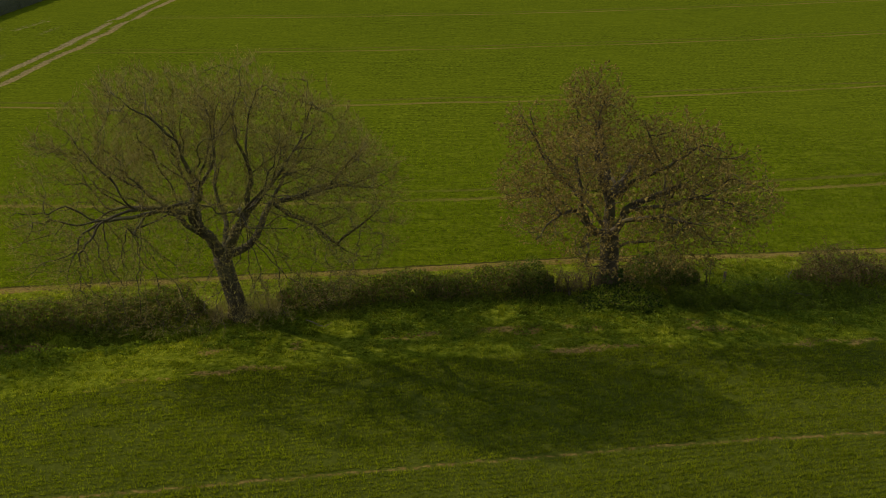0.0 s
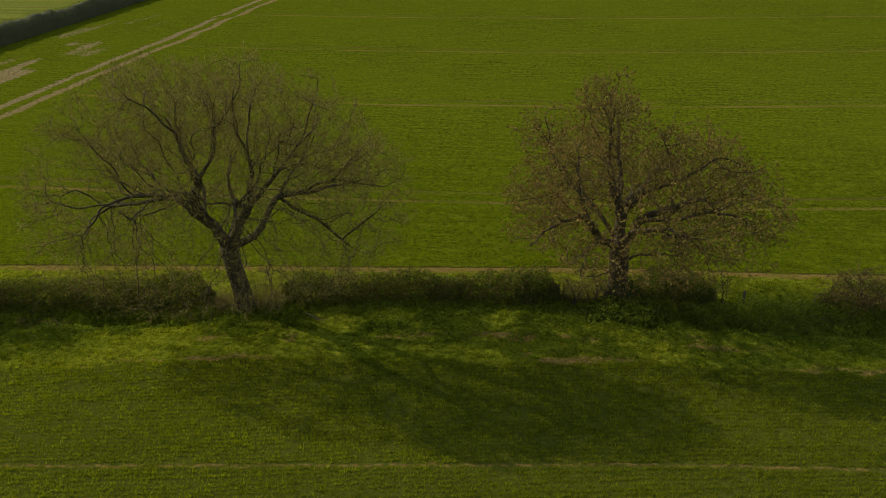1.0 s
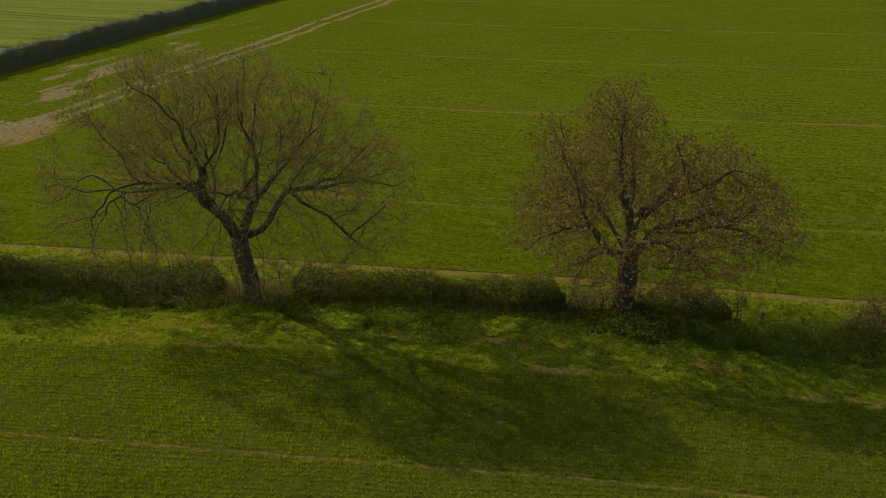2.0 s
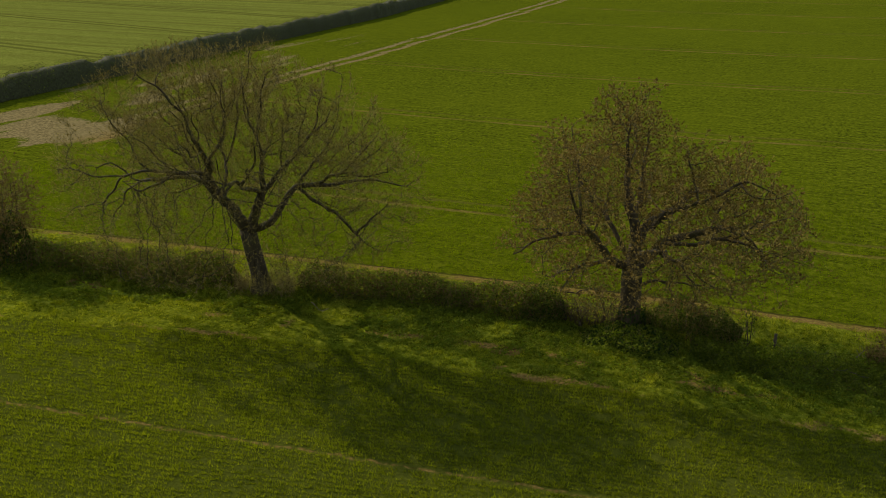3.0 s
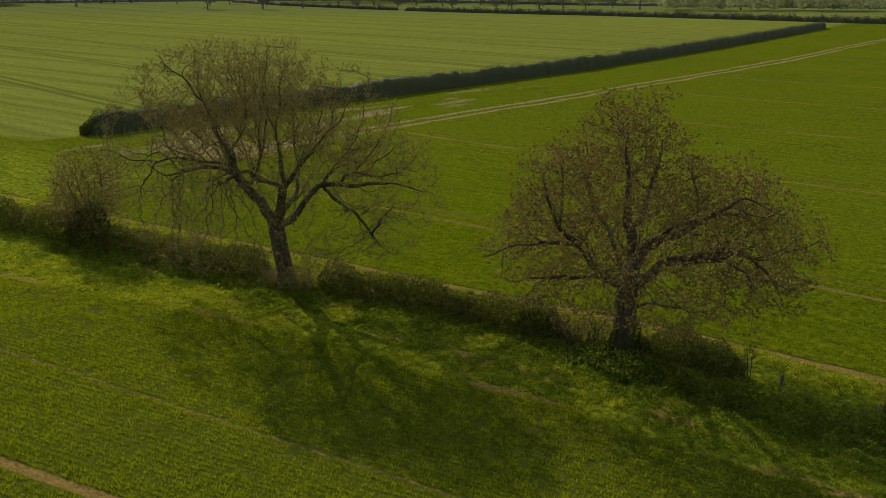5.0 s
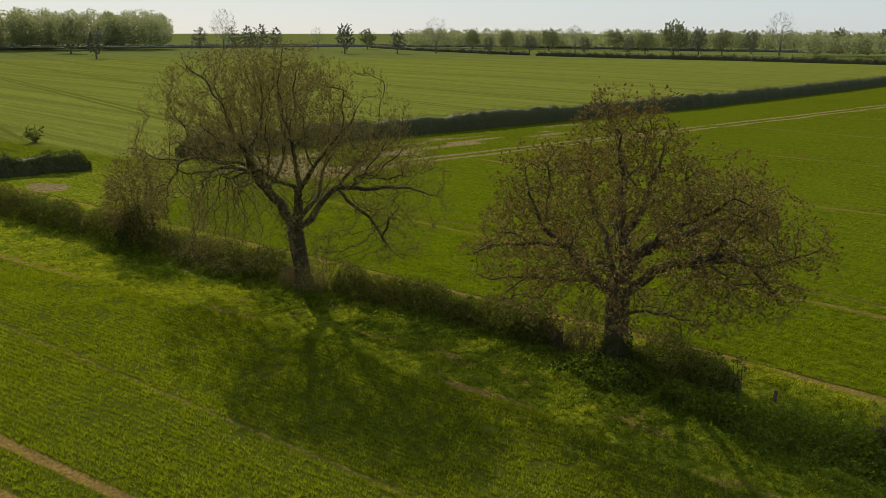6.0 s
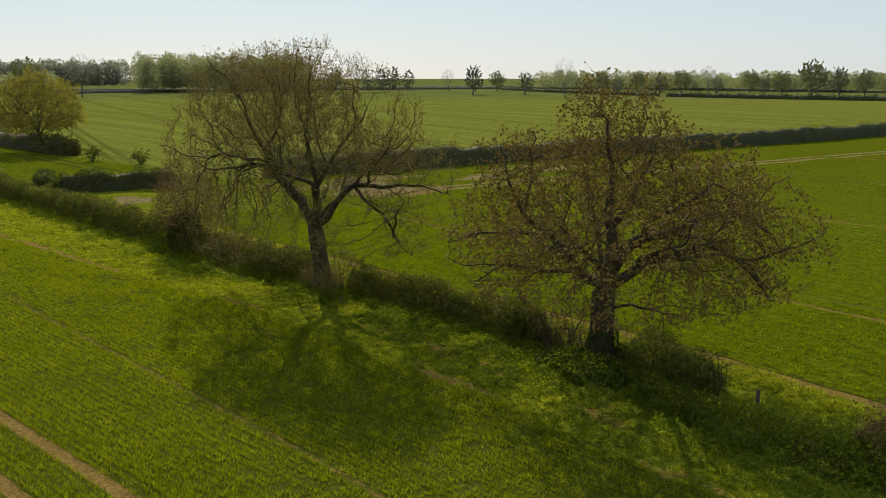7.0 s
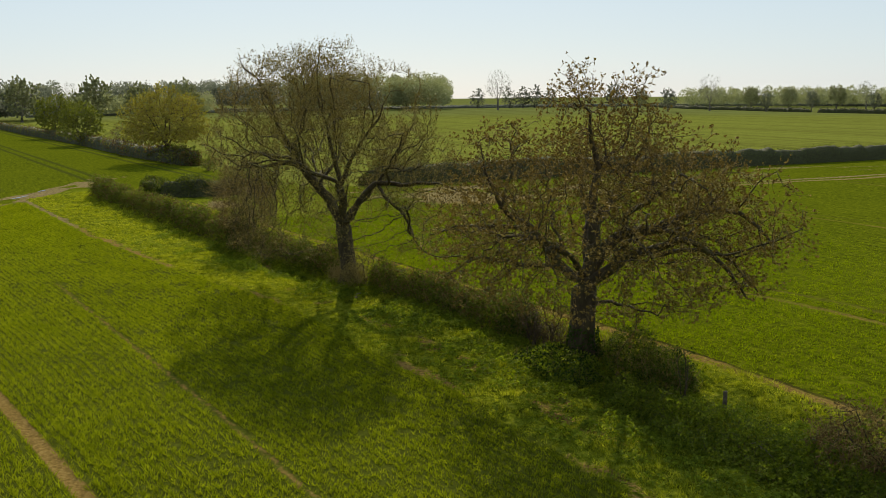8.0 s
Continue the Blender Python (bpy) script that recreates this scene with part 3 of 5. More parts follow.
# ---- woody plants ----
def resample(pts, step):
    pts = np.asarray(pts, float)
    # a smooth line through the points
    k = len(pts)
    ext = np.vstack([2 * pts[0] - pts[1], pts, 2 * pts[-1] - pts[-2]])
    out = []
    for i in range(1, k):
        p0, p1, p2, p3 = ext[i - 1], ext[i], ext[i + 1], ext[i + 2]
        m = max(2, int(np.linalg.norm(p2 - p1) / step))
        for t in np.linspace(0, 1, m, endpoint=False):
            out.append(0.5 * (2 * p1 + (p2 - p0) * t + (2 * p0 - 5 * p1 + 4 * p2 - p3) * t * t + (3 * p1 - p0 - 3 * p2 + p3) * t ** 3))
    out.append(pts[-1])
    return np.array(out)


def grow(trunk, limbs, goals, step, kill, reach, seed, lift=0.0, wobble=0.25, forks=0, spread=6.0):
    """Branches that grow from trunk and limbs towards the goals. Gives places, parents and the limb of each node."""
    r = np.random.default_rng(seed)
    pos, par, limb, girth = [], [], [], {}
    for p in resample(trunk, step):
        par.append(len(pos) - 1)
        pos.append(p)
        limb.append(0)
    for li, pts in enumerate(limbs):
        thick, thin = (pts[0], pts[1]) if isinstance(pts[0], float) else (0.0, 0.0)
        pts = pts[2] if isinstance(pts[0], float) else pts
        start = np.asarray(pts[0], float)
        cand = np.array(pos)
        at = int(np.argmin(np.linalg.norm(cand - start, axis=1)))
        last = at
        line = resample(np.vstack([cand[at], pts]), step)[1:]
        jit = np.cumsum(r.normal(0, 0.035, line.shape), 0)
        q = np.arange(len(line))[:, None] * step
        sway = 0.10 * np.sin(q * 2.1 + r.uniform(0, 6, 3)) * r.uniform(0.4, 1.2, 3) * np.minimum(1, q / 1.2)
        for j, p in enumerate(line + jit - jit.mean(0) * 0.5 + sway):
            par.append(last)
            last = len(pos)
            girth[last] = thick + (thin - thick) * j / len(line)
            pos.append(p)
            limb.append(li + 1)
    # side branches, which leave each limb on alternate sides and bend outwards and up
    for li, pts in enumerate(limbs):
        mine = [i for i in range(len(pos)) if limb[i] == li + 1]
        for j in range(forks):
            i = mine[int(len(mine) * (0.25 + 0.6 * (j + r.random() * 0.6) / max(forks, 1)))]
            t = unit(pos[i] - pos[par[i]])
            out = unit(np.array([pos[i][0], pos[i][1], 0.5 * (pos[i][2] - 3.0)]))
            d = unit(0.5 * t + 0.45 * out + r.normal(0, 0.55, 3))
            last, p = i, pos[i]
            sway = unit(np.cross(d, r.normal(0, 1, 3)))
            reach_ = spread * r.uniform(0.22, 0.42)
            for q in range(int(reach_ / step)):
                d = unit(d + sway * 0.30 * math.sin(q * 0.9 + j) + 0.06 * out + np.array([0, 0, 0.07]) + r.normal(0, 0.10, 3))
                p = p + d * step
                par.append(last)
                last = len(pos)
                pos.append(p)
                limb.append(li + 1)
    pos = np.array(pos)
    par, limb = list(par), list(limb)
    G = goals.copy()
    near = np.full(len(G), 1e9)
    who = np.zeros(len(G), int)

    def update(first):
        for s in range(first, len(pos), 400):
            block = pos[s:s + 400]
            d = np.linalg.norm(G[:, None, :] - block[None], axis=2)
            j = d.argmin(1)
            dm = d[np.arange(len(G)), j]
            better = dm < near
            near[better], who[better] = dm[better], (j + s)[better]

    update(len(resample(trunk, step)) * 2 // 3)
    for it in range(90):
        alive = near > kill
        if not alive.any():
            break
        G, near, who = G[alive], near[alive], who[alive]
        use = near < reach
        if not use.any():
            reach *= 1.5
            continue
        d = unit(G[use] - pos[who[use]])
        acc = np.zeros((len(pos), 3))
        np.add.at(acc, who[use], d)
        live = np.unique(who[use])
        dirs = unit(unit(acc[live]) + r.normal(0, wobble, (len(live), 3)) + np.array([0, 0, lift]))
        fresh = pos[live] + dirs * step
        first = len(pos)
        pos = np.vstack([pos, fresh])
        par += list(live)
        limb += [limb[i] for i in live]
        update(first)
        if len(pos) > 26000:
            break
    wood = np.zeros(len(pos))
    wood[list(girth)] = list(girth.values())
    return pos, np.array(par), np.array(limb), wood


def radii(pos, par, base, tip):
    k = len(pos)
    kids = np.zeros(k)
    w = np.zeros(k)
    for i in range(k - 1, 0, -1):
        if kids[i] == 0:
            w[i] = 1
        w[par[i]] += w[i]
        kids[par[i]] += 1
    w = np.maximum(w, 1)
    e = math.log(base / tip) / math.log(max(w[0], 2))
    return tip * w ** e, kids


def tubes(chains, sides_for):
    """One skin over all the chains: each is a pair of places (k, 3) and radii."""
    vs, fs, k0 = [], [], 0
    for pts, rad in chains:
        k = len(pts)
        s = sides_for(rad[0])
        t = unit(np.gradient(pts, axis=0))
        ref = np.array([0.0, 0, 1]) if abs(t[0][2]) < 0.9 else np.array([1.0, 0, 0])
        u = unit(np.cross(t, ref))
        u = np.where(np.linalg.norm(u, axis=1, keepdims=True) < 0.5, np.array([1.0, 0, 0]), u)
        for i in range(1, k):
            w_ = u[i - 1] - t[i] * (u[i - 1] @ t[i])
            u[i] = w_ / max(np.linalg.norm(w_), 1e-6)
        v = np.cross(t, u)
        a = np.arange(s) * 2 * np.pi / s
        ring = pts[:, None, :] + rad[:, None, None] * (u[:, None, :] * np.cos(a)[None, :, None] + v[:, None, :] * np.sin(a)[None, :, None])
        vs.append(ring.reshape(-1, 3))
        i, j = np.meshgrid(np.arange(k - 1), np.arange(s), indexing="ij")
        b = k0 + i * s + j
        c = k0 + i * s + (j + 1) % s
        fs.append(np.stack([b, c, c + s, b + s], -1).reshape(-1, 4))
        k0 += k * s
    return np.concatenate(vs), np.concatenate(fs)


def chains_of(pos, par, rad):
    """Splits the tree into runs that follow the thickest child."""
    k = len(pos)
    best = np.full(k, -1)
    for i in range(1, k):
        p = par[i]
        if best[p] < 0 or rad[i] > rad[best[p]]:
            best[p] = i
    out = []
    for i in range(k):
        if i and best[par[i]] == i:
            continue
        run, rr = ([pos[par[i]]] if i else []), ([min(rad[i] * 1.15, rad[par[i]])] if i else [])
        j = i
        first = i
        while j >= 0:
            run.append(pos[j])
            rr.append(rad[j])
            j = best[j]
        if len(run) > 1:
            out.append((first, np.array(run), np.array(rr)))
    return out


def twigs(base, way, length, radius, seed, curl=0.5, seg=2):
    """Thin three-sided shoots that bend upwards. Gives verts, quads, and the places along them."""
    r = np.random.default_rng(seed)
    k = len(base)
    side = unit(r.normal(0, 1, (k, 3)))
    pts = [base]
    d = way
    for i in range(seg):
        d = unit(d + np.array([0, 0, curl]) * r.uniform(0.1, 0.7, (k, 1)) + side * r.normal(0, 0.22, (k, 1)))
        pts.append(pts[-1] + d * (length / seg)[:, None])
    P = np.stack(pts, 1)
    u = unit(np.cross(way, side))
    w_ = unit(np.cross(way, u))
    taper = np.linspace(1, 0.3, seg + 1)
    rings = []
    for a in (0, 2.094, 4.189):
        rings.append(P + (u * math.cos(a) + w_ * math.sin(a))[:, None, :] * (radius[:, None] * taper)[:, :, None])
    V = np.stack(rings, 2)
    b = (np.arange(k) * (seg + 1) * 3)[:, None, None]
    i = (np.arange(seg) * 3)[None, :, None]
    j = np.arange(3)[None, None, :]
    j2 = (j + 1) % 3
    F = np.stack(np.broadcast_arrays(b + i + j, b + i + j2, b + i + 3 + j2, b + i + 3 + j), -1).reshape(-1, 4)
    return V.reshape(-1, 3), F, P


def dome_goals(k, centre, half, low, inner, clear, seed, tilt=0.0, square=2.0):
    """Goals in the outer part of a crown: half gives the half-widths and the height over the centre, low the depth below it."""
    r = np.random.default_rng(seed)
    out = []
    while sum(len(o) for o in out) < k:
        v = unit(r.normal(0, 1, (4000, 3)))
        v = v / (np.abs(v) ** square).sum(1, keepdims=True) ** (1 / square)
        rho = r.uniform(inner ** 3, 1, 4000) ** (1 / 3)
        lump = 0.86 + 0.28 * vnoise(7 + 3.1 * v[:, 0] + 2.0 * v[:, 2], 3 + 3.1 * v[:, 1] - 1.3 * v[:, 2], 0.8)
        p = v * (rho * np.minimum(lump, 1.06))[:, None]
        p[:, 2] *= np.where(p[:, 2] > 0, half[2], low)
        q = p * np.array([half[0], half[1], 1])
        c, s = math.cos(tilt), math.sin(tilt)
        q = np.stack([q[:, 0] * c - q[:, 1] * s, q[:, 0] * s + q[:, 1] * c, q[:, 2]], -1) + np.asarray(centre)
        free = (np.hypot(q[:, 0], q[:, 1]) > clear[0]) | (q[:, 2] > clear[1])
        out.append(q[free & (q[:, 2] > 0.7)])
    return np.concatenate(out)[:k]


def thinned(goals, level, share, seed):
    """The goals with only that share of those below the level."""
    r = np.random.default_rng(seed)
    return goals[(goals[:, 2] > level) | (r.random(len(goals)) < share)]


def clumped(goals, size, level):
    """The goals gathered into sprays, with gaps of that size between them."""
    x, y, z = goals.T
    n = 0.5 * vnoise(x + 0.6 * z + 40, y - 0.5 * z, size) + 0.5 * vnoise(y + 0.4 * x + 11, z + 0.2 * x, size)
    return goals[n > level]


def build_tree(name, place, label, trunk, limbs, goals, base, bark, twig_mat, bud_mat, seed, step=0.3, kill=0.42, shoots=2.0, shoot_len=0.5,
               buds=5, bud_size=0.075, tip=0.0075, category="tree", lift=0.05, curl=0.5, twig_r=0.0055, group="", forks=0, wobble=0.42, top=0.0, ends=4.5):
    """A tree as one thing: trunk, each limb with its branches, the fine shoots, the opening leaves."""
    root = thing(name, place, label, category, group)
    pos, par, limb, wood = grow(trunk, limbs, goals, step, kill, 4.0, seed, lift, wobble, forks, float(np.abs(goals[:, 0]).max()))
    rad, kids = radii(pos, par, base, tip)
    rad = np.maximum(np.where(limb > 0, 0.75 * rad, rad), wood)
    rad = rad * (1 + 0.75 * np.exp(-np.maximum(pos[:, 2], 0) / 0.28) * (limb == 0))
    runs = chains_of(pos, par, rad)
    sides = lambda r_: 12 if r_ > 0.15 else 7 if r_ > 0.05 else 5 if r_ > 0.018 else 3
    small = step > 0.5 or base < 0.2
    if small:
        limb = np.minimum(limb, 1)
    for li in sorted(set(limb)):
        mine = [(p, r_) for first, p, r_ in runs if limb[first] == li]
        if mine:
            ob = npart("trunk" if li == 0 else "branchwork" if small else "limb", *tubes(mine, sides), bark, root, smooth=True)
            if small and li:
                tagged(ob, kind="stuff")
    r = np.random.default_rng(seed + 1)
    thin = np.where((rad < tip * 4.5) & (np.arange(len(pos)) > 5))[0]
    many = np.repeat(thin, np.maximum(1, r.poisson(shoots * (1 + top * smooth01(5.0, 8.0, pos[thin, 2]))) + (kids[thin] == 0)))
    along = unit(pos[many] - pos[par[many]])
    middle = np.array([0, 0, 4.0])
    away = unit(pos[many] - middle)
    way = unit(along * 0.7 + away * 0.35 + r.normal(0, 0.55, along.shape))
    length = shoot_len * r.uniform(0.45, 1.5, len(many))
    tv, tf, P = twigs(pos[many] + (pos[par[many]] - pos[many]) * r.random((len(many), 1)), way, length, twig_r * r.uniform(0.7, 1.3, len(many)), seed + 2, curl)
    tagged(npart("twig_growth", tv, tf, twig_mat, root), kind="stuff")
    k = len(P)
    pick = r.integers(0, k, k * buds)
    t_ = r.beta(ends, 1.0, len(pick)) * 1.999
    i0 = t_.astype(int)
    f = (t_ - i0)[:, None]
    c = P[pick, i0] * (1 - f) + P[pick, i0 + 1] * f + r.normal(0, 0.022, (len(pick), 3))
    tagged(npart("young_foliage", *leaf_cards(c, bud_size, seed + 3, 0.2, 1.6), bud_mat, root), kind="stuff")
    return root


ASH, OAK = (-9.1, 37.72, 0.2), (7.5, 40.4, 0.1)
# each limb: girth at its start and end, then its line
ash_limbs = [
    (0.27, 0.17, [(-0.56, -0.1, 2.9), (-0.95, -0.77, 4.2), (-1.05, -1.58, 5.33), (-0.68, -2.45, 6.55)]),
    (0.14, 0.018, [(-0.68, -2.45, 6.55), (-0.6, -3.15, 7.5), (-0.74, -3.3, 8.5), (-1.1, -3.5, 9.6)]),
    (0.0864, 0.018, [(-0.68, -2.45, 6.55), (-0.08, -2.28, 7.55), (0.1, -2.1, 8.6), (0.0, -2.2, 9.8)]),
    (0.0864, 0.018, [(-0.85, -2.0, 5.9), (-1.65, -3.0, 6.3), (-2.6, -3.6, 6.5), (-3.8, -4.1, 6.2), (-4.8, -4.4, 5.4)]),
    (0.0936, 0.018, [(-1.05, -1.58, 5.3), (-1.7, -2.2, 5.7), (-2.8, -2.4, 5.8), (-4.2, -2.3, 5.5), (-5.6, -2.0, 4.7)]),
    (0.0864, 0.018, [(-0.95, -0.8, 4.2), (-2.0, -0.9, 5.2), (-3.2, -0.8, 6.2), (-4.3, -0.6, 7.2)]),
    (0.07, 0.018, [(-2.0, -0.9, 5.2), (-3.3, -0.3, 5.3), (-4.8, 0.2, 5.0), (-6.0, 0.4, 4.3)]),
    (0.072, 0.018, [(-1.0, -1.2, 4.8), (-1.8, 0.2, 6.2), (-2.5, 0.9, 7.8)]),
    (0.25, 0.18, [(-0.5, -0.1, 2.95), (0.18, -0.31, 4.0), (0.83, -0.66, 5.0)]),
    (0.14, 0.018, [(0.83, -0.66, 5.0), (1.0, -0.87, 6.15), (1.08, -1.35, 7.3), (0.9, -1.5, 8.5), (0.9, -1.6, 9.8)]),
    (0.14, 0.018, [(0.83, -0.66, 5.0), (1.7, -0.41, 6.2), (2.3, -0.25, 6.8), (3.0, 0.1, 7.7), (3.7, 0.4, 8.7)]),
    (0.09, 0.018, [(0.83, -0.66, 5.0), (0.9, -2.2, 5.8), (1.2, -3.8, 6.3), (1.6, -5.0, 6.3)]),
    (0.19, 0.018, [(-0.45, -0.05, 2.85), (0.3, 0.05, 3.3), (0.94, 0.12, 3.88), (1.65, 0.96, 5.0), (2.79, 1.7, 5.15), (3.7, 2.2, 5.1), (4.9, 2.7, 5.3), (6.0, 3.1, 5.1)]),
    (0.06, 0.016, [(1.65, 0.95, 4.9), (2.3, 1.1, 4.5), (2.9, 1.3, 4.0), (3.6, 1.6, 3.4), (4.6, 1.8, 2.9), (5.4, 1.9, 2.4)]),
    (0.09, 0.018, [(1.65, 0.96, 5.0), (2.4, 1.6, 6.3), (3.3, 2.0, 7.5)]),
    (0.08, 0.018, [(2.2, 1.3, 5.1), (3.6, 0.7, 5.7), (5.0, 0.4, 6.1)]),
    (0.15, 0.018, [(-0.4, -0.1, 3.1), (-0.7, 1.2, 4.4), (-1.2, 2.4, 5.7), (-1.7, 3.3, 6.9)]),
]
ash_goals = np.concatenate([dome_goals(13500, (-0.45, -1.35, 4.5), (7.5, 4.6, 6.75), 3.4, 0.52, (4.0, 4.0), 51, 0.2, 2.5),
                            dome_goals(1300, (5.4, 1.6, 4.6), (2.5, 2.6, 3.0), 2.4, 0.1, (0, 0), 54)])
ash = build_tree("ash_tree", ASH, "broad spreading grey-barked tree, nearly bare, with opening olive buds", [(0, 0, -0.25), (-0.15, 0, 0.8), (-0.36, -0.05, 1.8), (-0.56, -0.1, 2.95)],
                 ash_limbs, clumped(thinned(ash_goals, 5.6, 0.4, 53), 1.5, 0.37), 0.39, mat_bark, mat_twig, mat_ash_bud, 52, step=0.24, kill=0.29, shoots=1.7, shoot_len=0.44, buds=3, bud_size=0.045, group="hedgerow trees", forks=4, twig_r=0.0048, tip=0.008, curl=1.1, wobble=0.34, top=0.8)
oak_limbs = [
    (0.31, 0.02, [(-0.06, 0.13, 2.8), (-0.1, 0.55, 4.6), (-0.36, 0.7, 5.55), (-0.75, 0.85, 6.5), (-0.8, 0.7, 7.3), (-0.7, 0.65, 8.3)]),
    (0.16, 0.02, [(-0.2, 0.6, 5.0), (-0.15, 1.5, 5.7), (-0.15, 2.1, 6.5), (-0.35, 2.4, 7.3), (-0.5, 2.6, 8.1)]),
    (0.25, 0.02, [(-0.06, 0.2, 3.0), (0.16, 1.3, 4.25), (0.63, 1.94, 4.7), (1.15, 2.78, 5.0), (1.48, 3.53, 5.2), (2.1, 4.4, 5.3), (2.9, 5.2, 4.8), (3.4, 5.7, 4.0)]),
    (0.22, 0.02, [(0.0, 0.2, 2.8), (0.76, 0.83, 3.45), (1.46, 1.19, 3.7), (2.3, 1.39, 4.05), (3.3, 1.5, 4.5), (4.0, 1.9, 4.2), (4.4, 2.5, 3.5), (4.7, 3.0, 2.7)]),
    (0.22, 0.02, [(-0.06, 0.1, 2.8), (-0.88, -0.27, 3.2), (-1.35, -0.76, 4.0), (-1.66, -1.4, 4.65), (-1.85, -2.15, 5.2), (-2.1, -2.5, 6.0), (-2.3, -2.8, 7.0)]),
    (0.10, 0.02, [(-1.6, -1.2, 4.4), (-2.5, -2.1, 4.7), (-3.2, -3.1, 4.7), (-3.8, -4.0, 4.2)]),
    (0.10, 0.02, [(-0.9, -0.3, 3.2), (-1.4, -1.6, 3.4), (-1.7, -3.0, 3.5), (-1.9, -4.4, 3.1)]),
    (0.075, 0.02, [(0.1, 0.1, 1.9), (0.9, 0.5, 2.24), (2.1, 0.6, 2.43), (3.0, 1.0, 2.2)]),
    (0.11, 0.02, [(-0.1, 0.2, 3.0), (-1.3, 0.9, 4.2), (-2.4, 1.6, 5.4), (-3.2, 2.2, 6.7), (-3.4, 2.5, 8.0)]),
    (0.13, 0.02, [(0.16, 1.3, 4.2), (1.6, 0.9, 5.3), (3.0, 0.8, 6.1), (4.3, 0.9, 6.5), (5.4, 1.1, 6.2)]),
    (0.13, 0.02, [(0.05, -0.1, 3.0), (0.8, -1.4, 4.0), (1.6, -2.6, 4.7), (2.4, -3.8, 4.6)]),
    (0.11, 0.02, [(0.76, 0.83, 3.5), (2.1, 0.1, 4.2), (3.7, -0.6, 4.8), (5.2, -0.9, 4.7)]),
    (0.12, 0.02, [(0.3, 1.6, 4.4), (0.6, 3.2, 4.5), (0.9, 4.6, 4.2), (1.2, 5.6, 3.5)]),
    (0.09, 0.02, [(2.3, 1.4, 4.0), (3.0, 2.6, 4.0), (3.6, 3.6, 3.4), (3.9, 4.2, 2.7)]),
]
oak_goals = np.concatenate([dome_goals(8200, (1.0, 0.35, 4.3), (6.1, 6.2, 3.1), 2.3, 0.42, (2.4, 3.4), 61, 0.35, 2.3), dome_goals(900, (-0.7, 0.6, 8.6), (1.7, 1.7, 1.9), 2.0, 0.1, (0, 0), 62), dome_goals(800, (-0.3, 2.5, 8.4), (1.6, 1.6, 1.8), 1.9, 0.1, (0, 0), 67),
                            dome_goals(900, (3.0, 1.2, 6.5), (2.4, 2.4, 1.9), 1.8, 0.1, (0, 0), 63), dome_goals(700, (-2.0, -2.0, 6.6), (1.9, 1.9, 1.8), 1.6, 0.1, (0, 0), 66), dome_goals(700, (-3.1, 2.1, 7.1), (1.9, 1.9, 1.7), 1.6, 0.1, (0, 0), 68)])
oak = build_tree("oak_tree", OAK, "sturdy hedgerow tree coming into bronze leaf, with a thick trunk", [(0, 0, -0.25), (0.0, 0, 0.9), (-0.02, 0.05, 2.0), (-0.06, 0.13, 3.0)],
                 oak_limbs, clumped(thinned(oak_goals, 4.0, 0.45, 65), 1.3, 0.36), 0.44, mat_bark_brown, mat_twig_brown, mat_oak_bud, 64, step=0.24, kill=0.29, shoots=1.3, shoot_len=0.30, buds=4, bud_size=0.062, forks=3, twig_r=0.0046, tip=0.0075, group="hedgerow trees", top=0.3, ends=11.0)


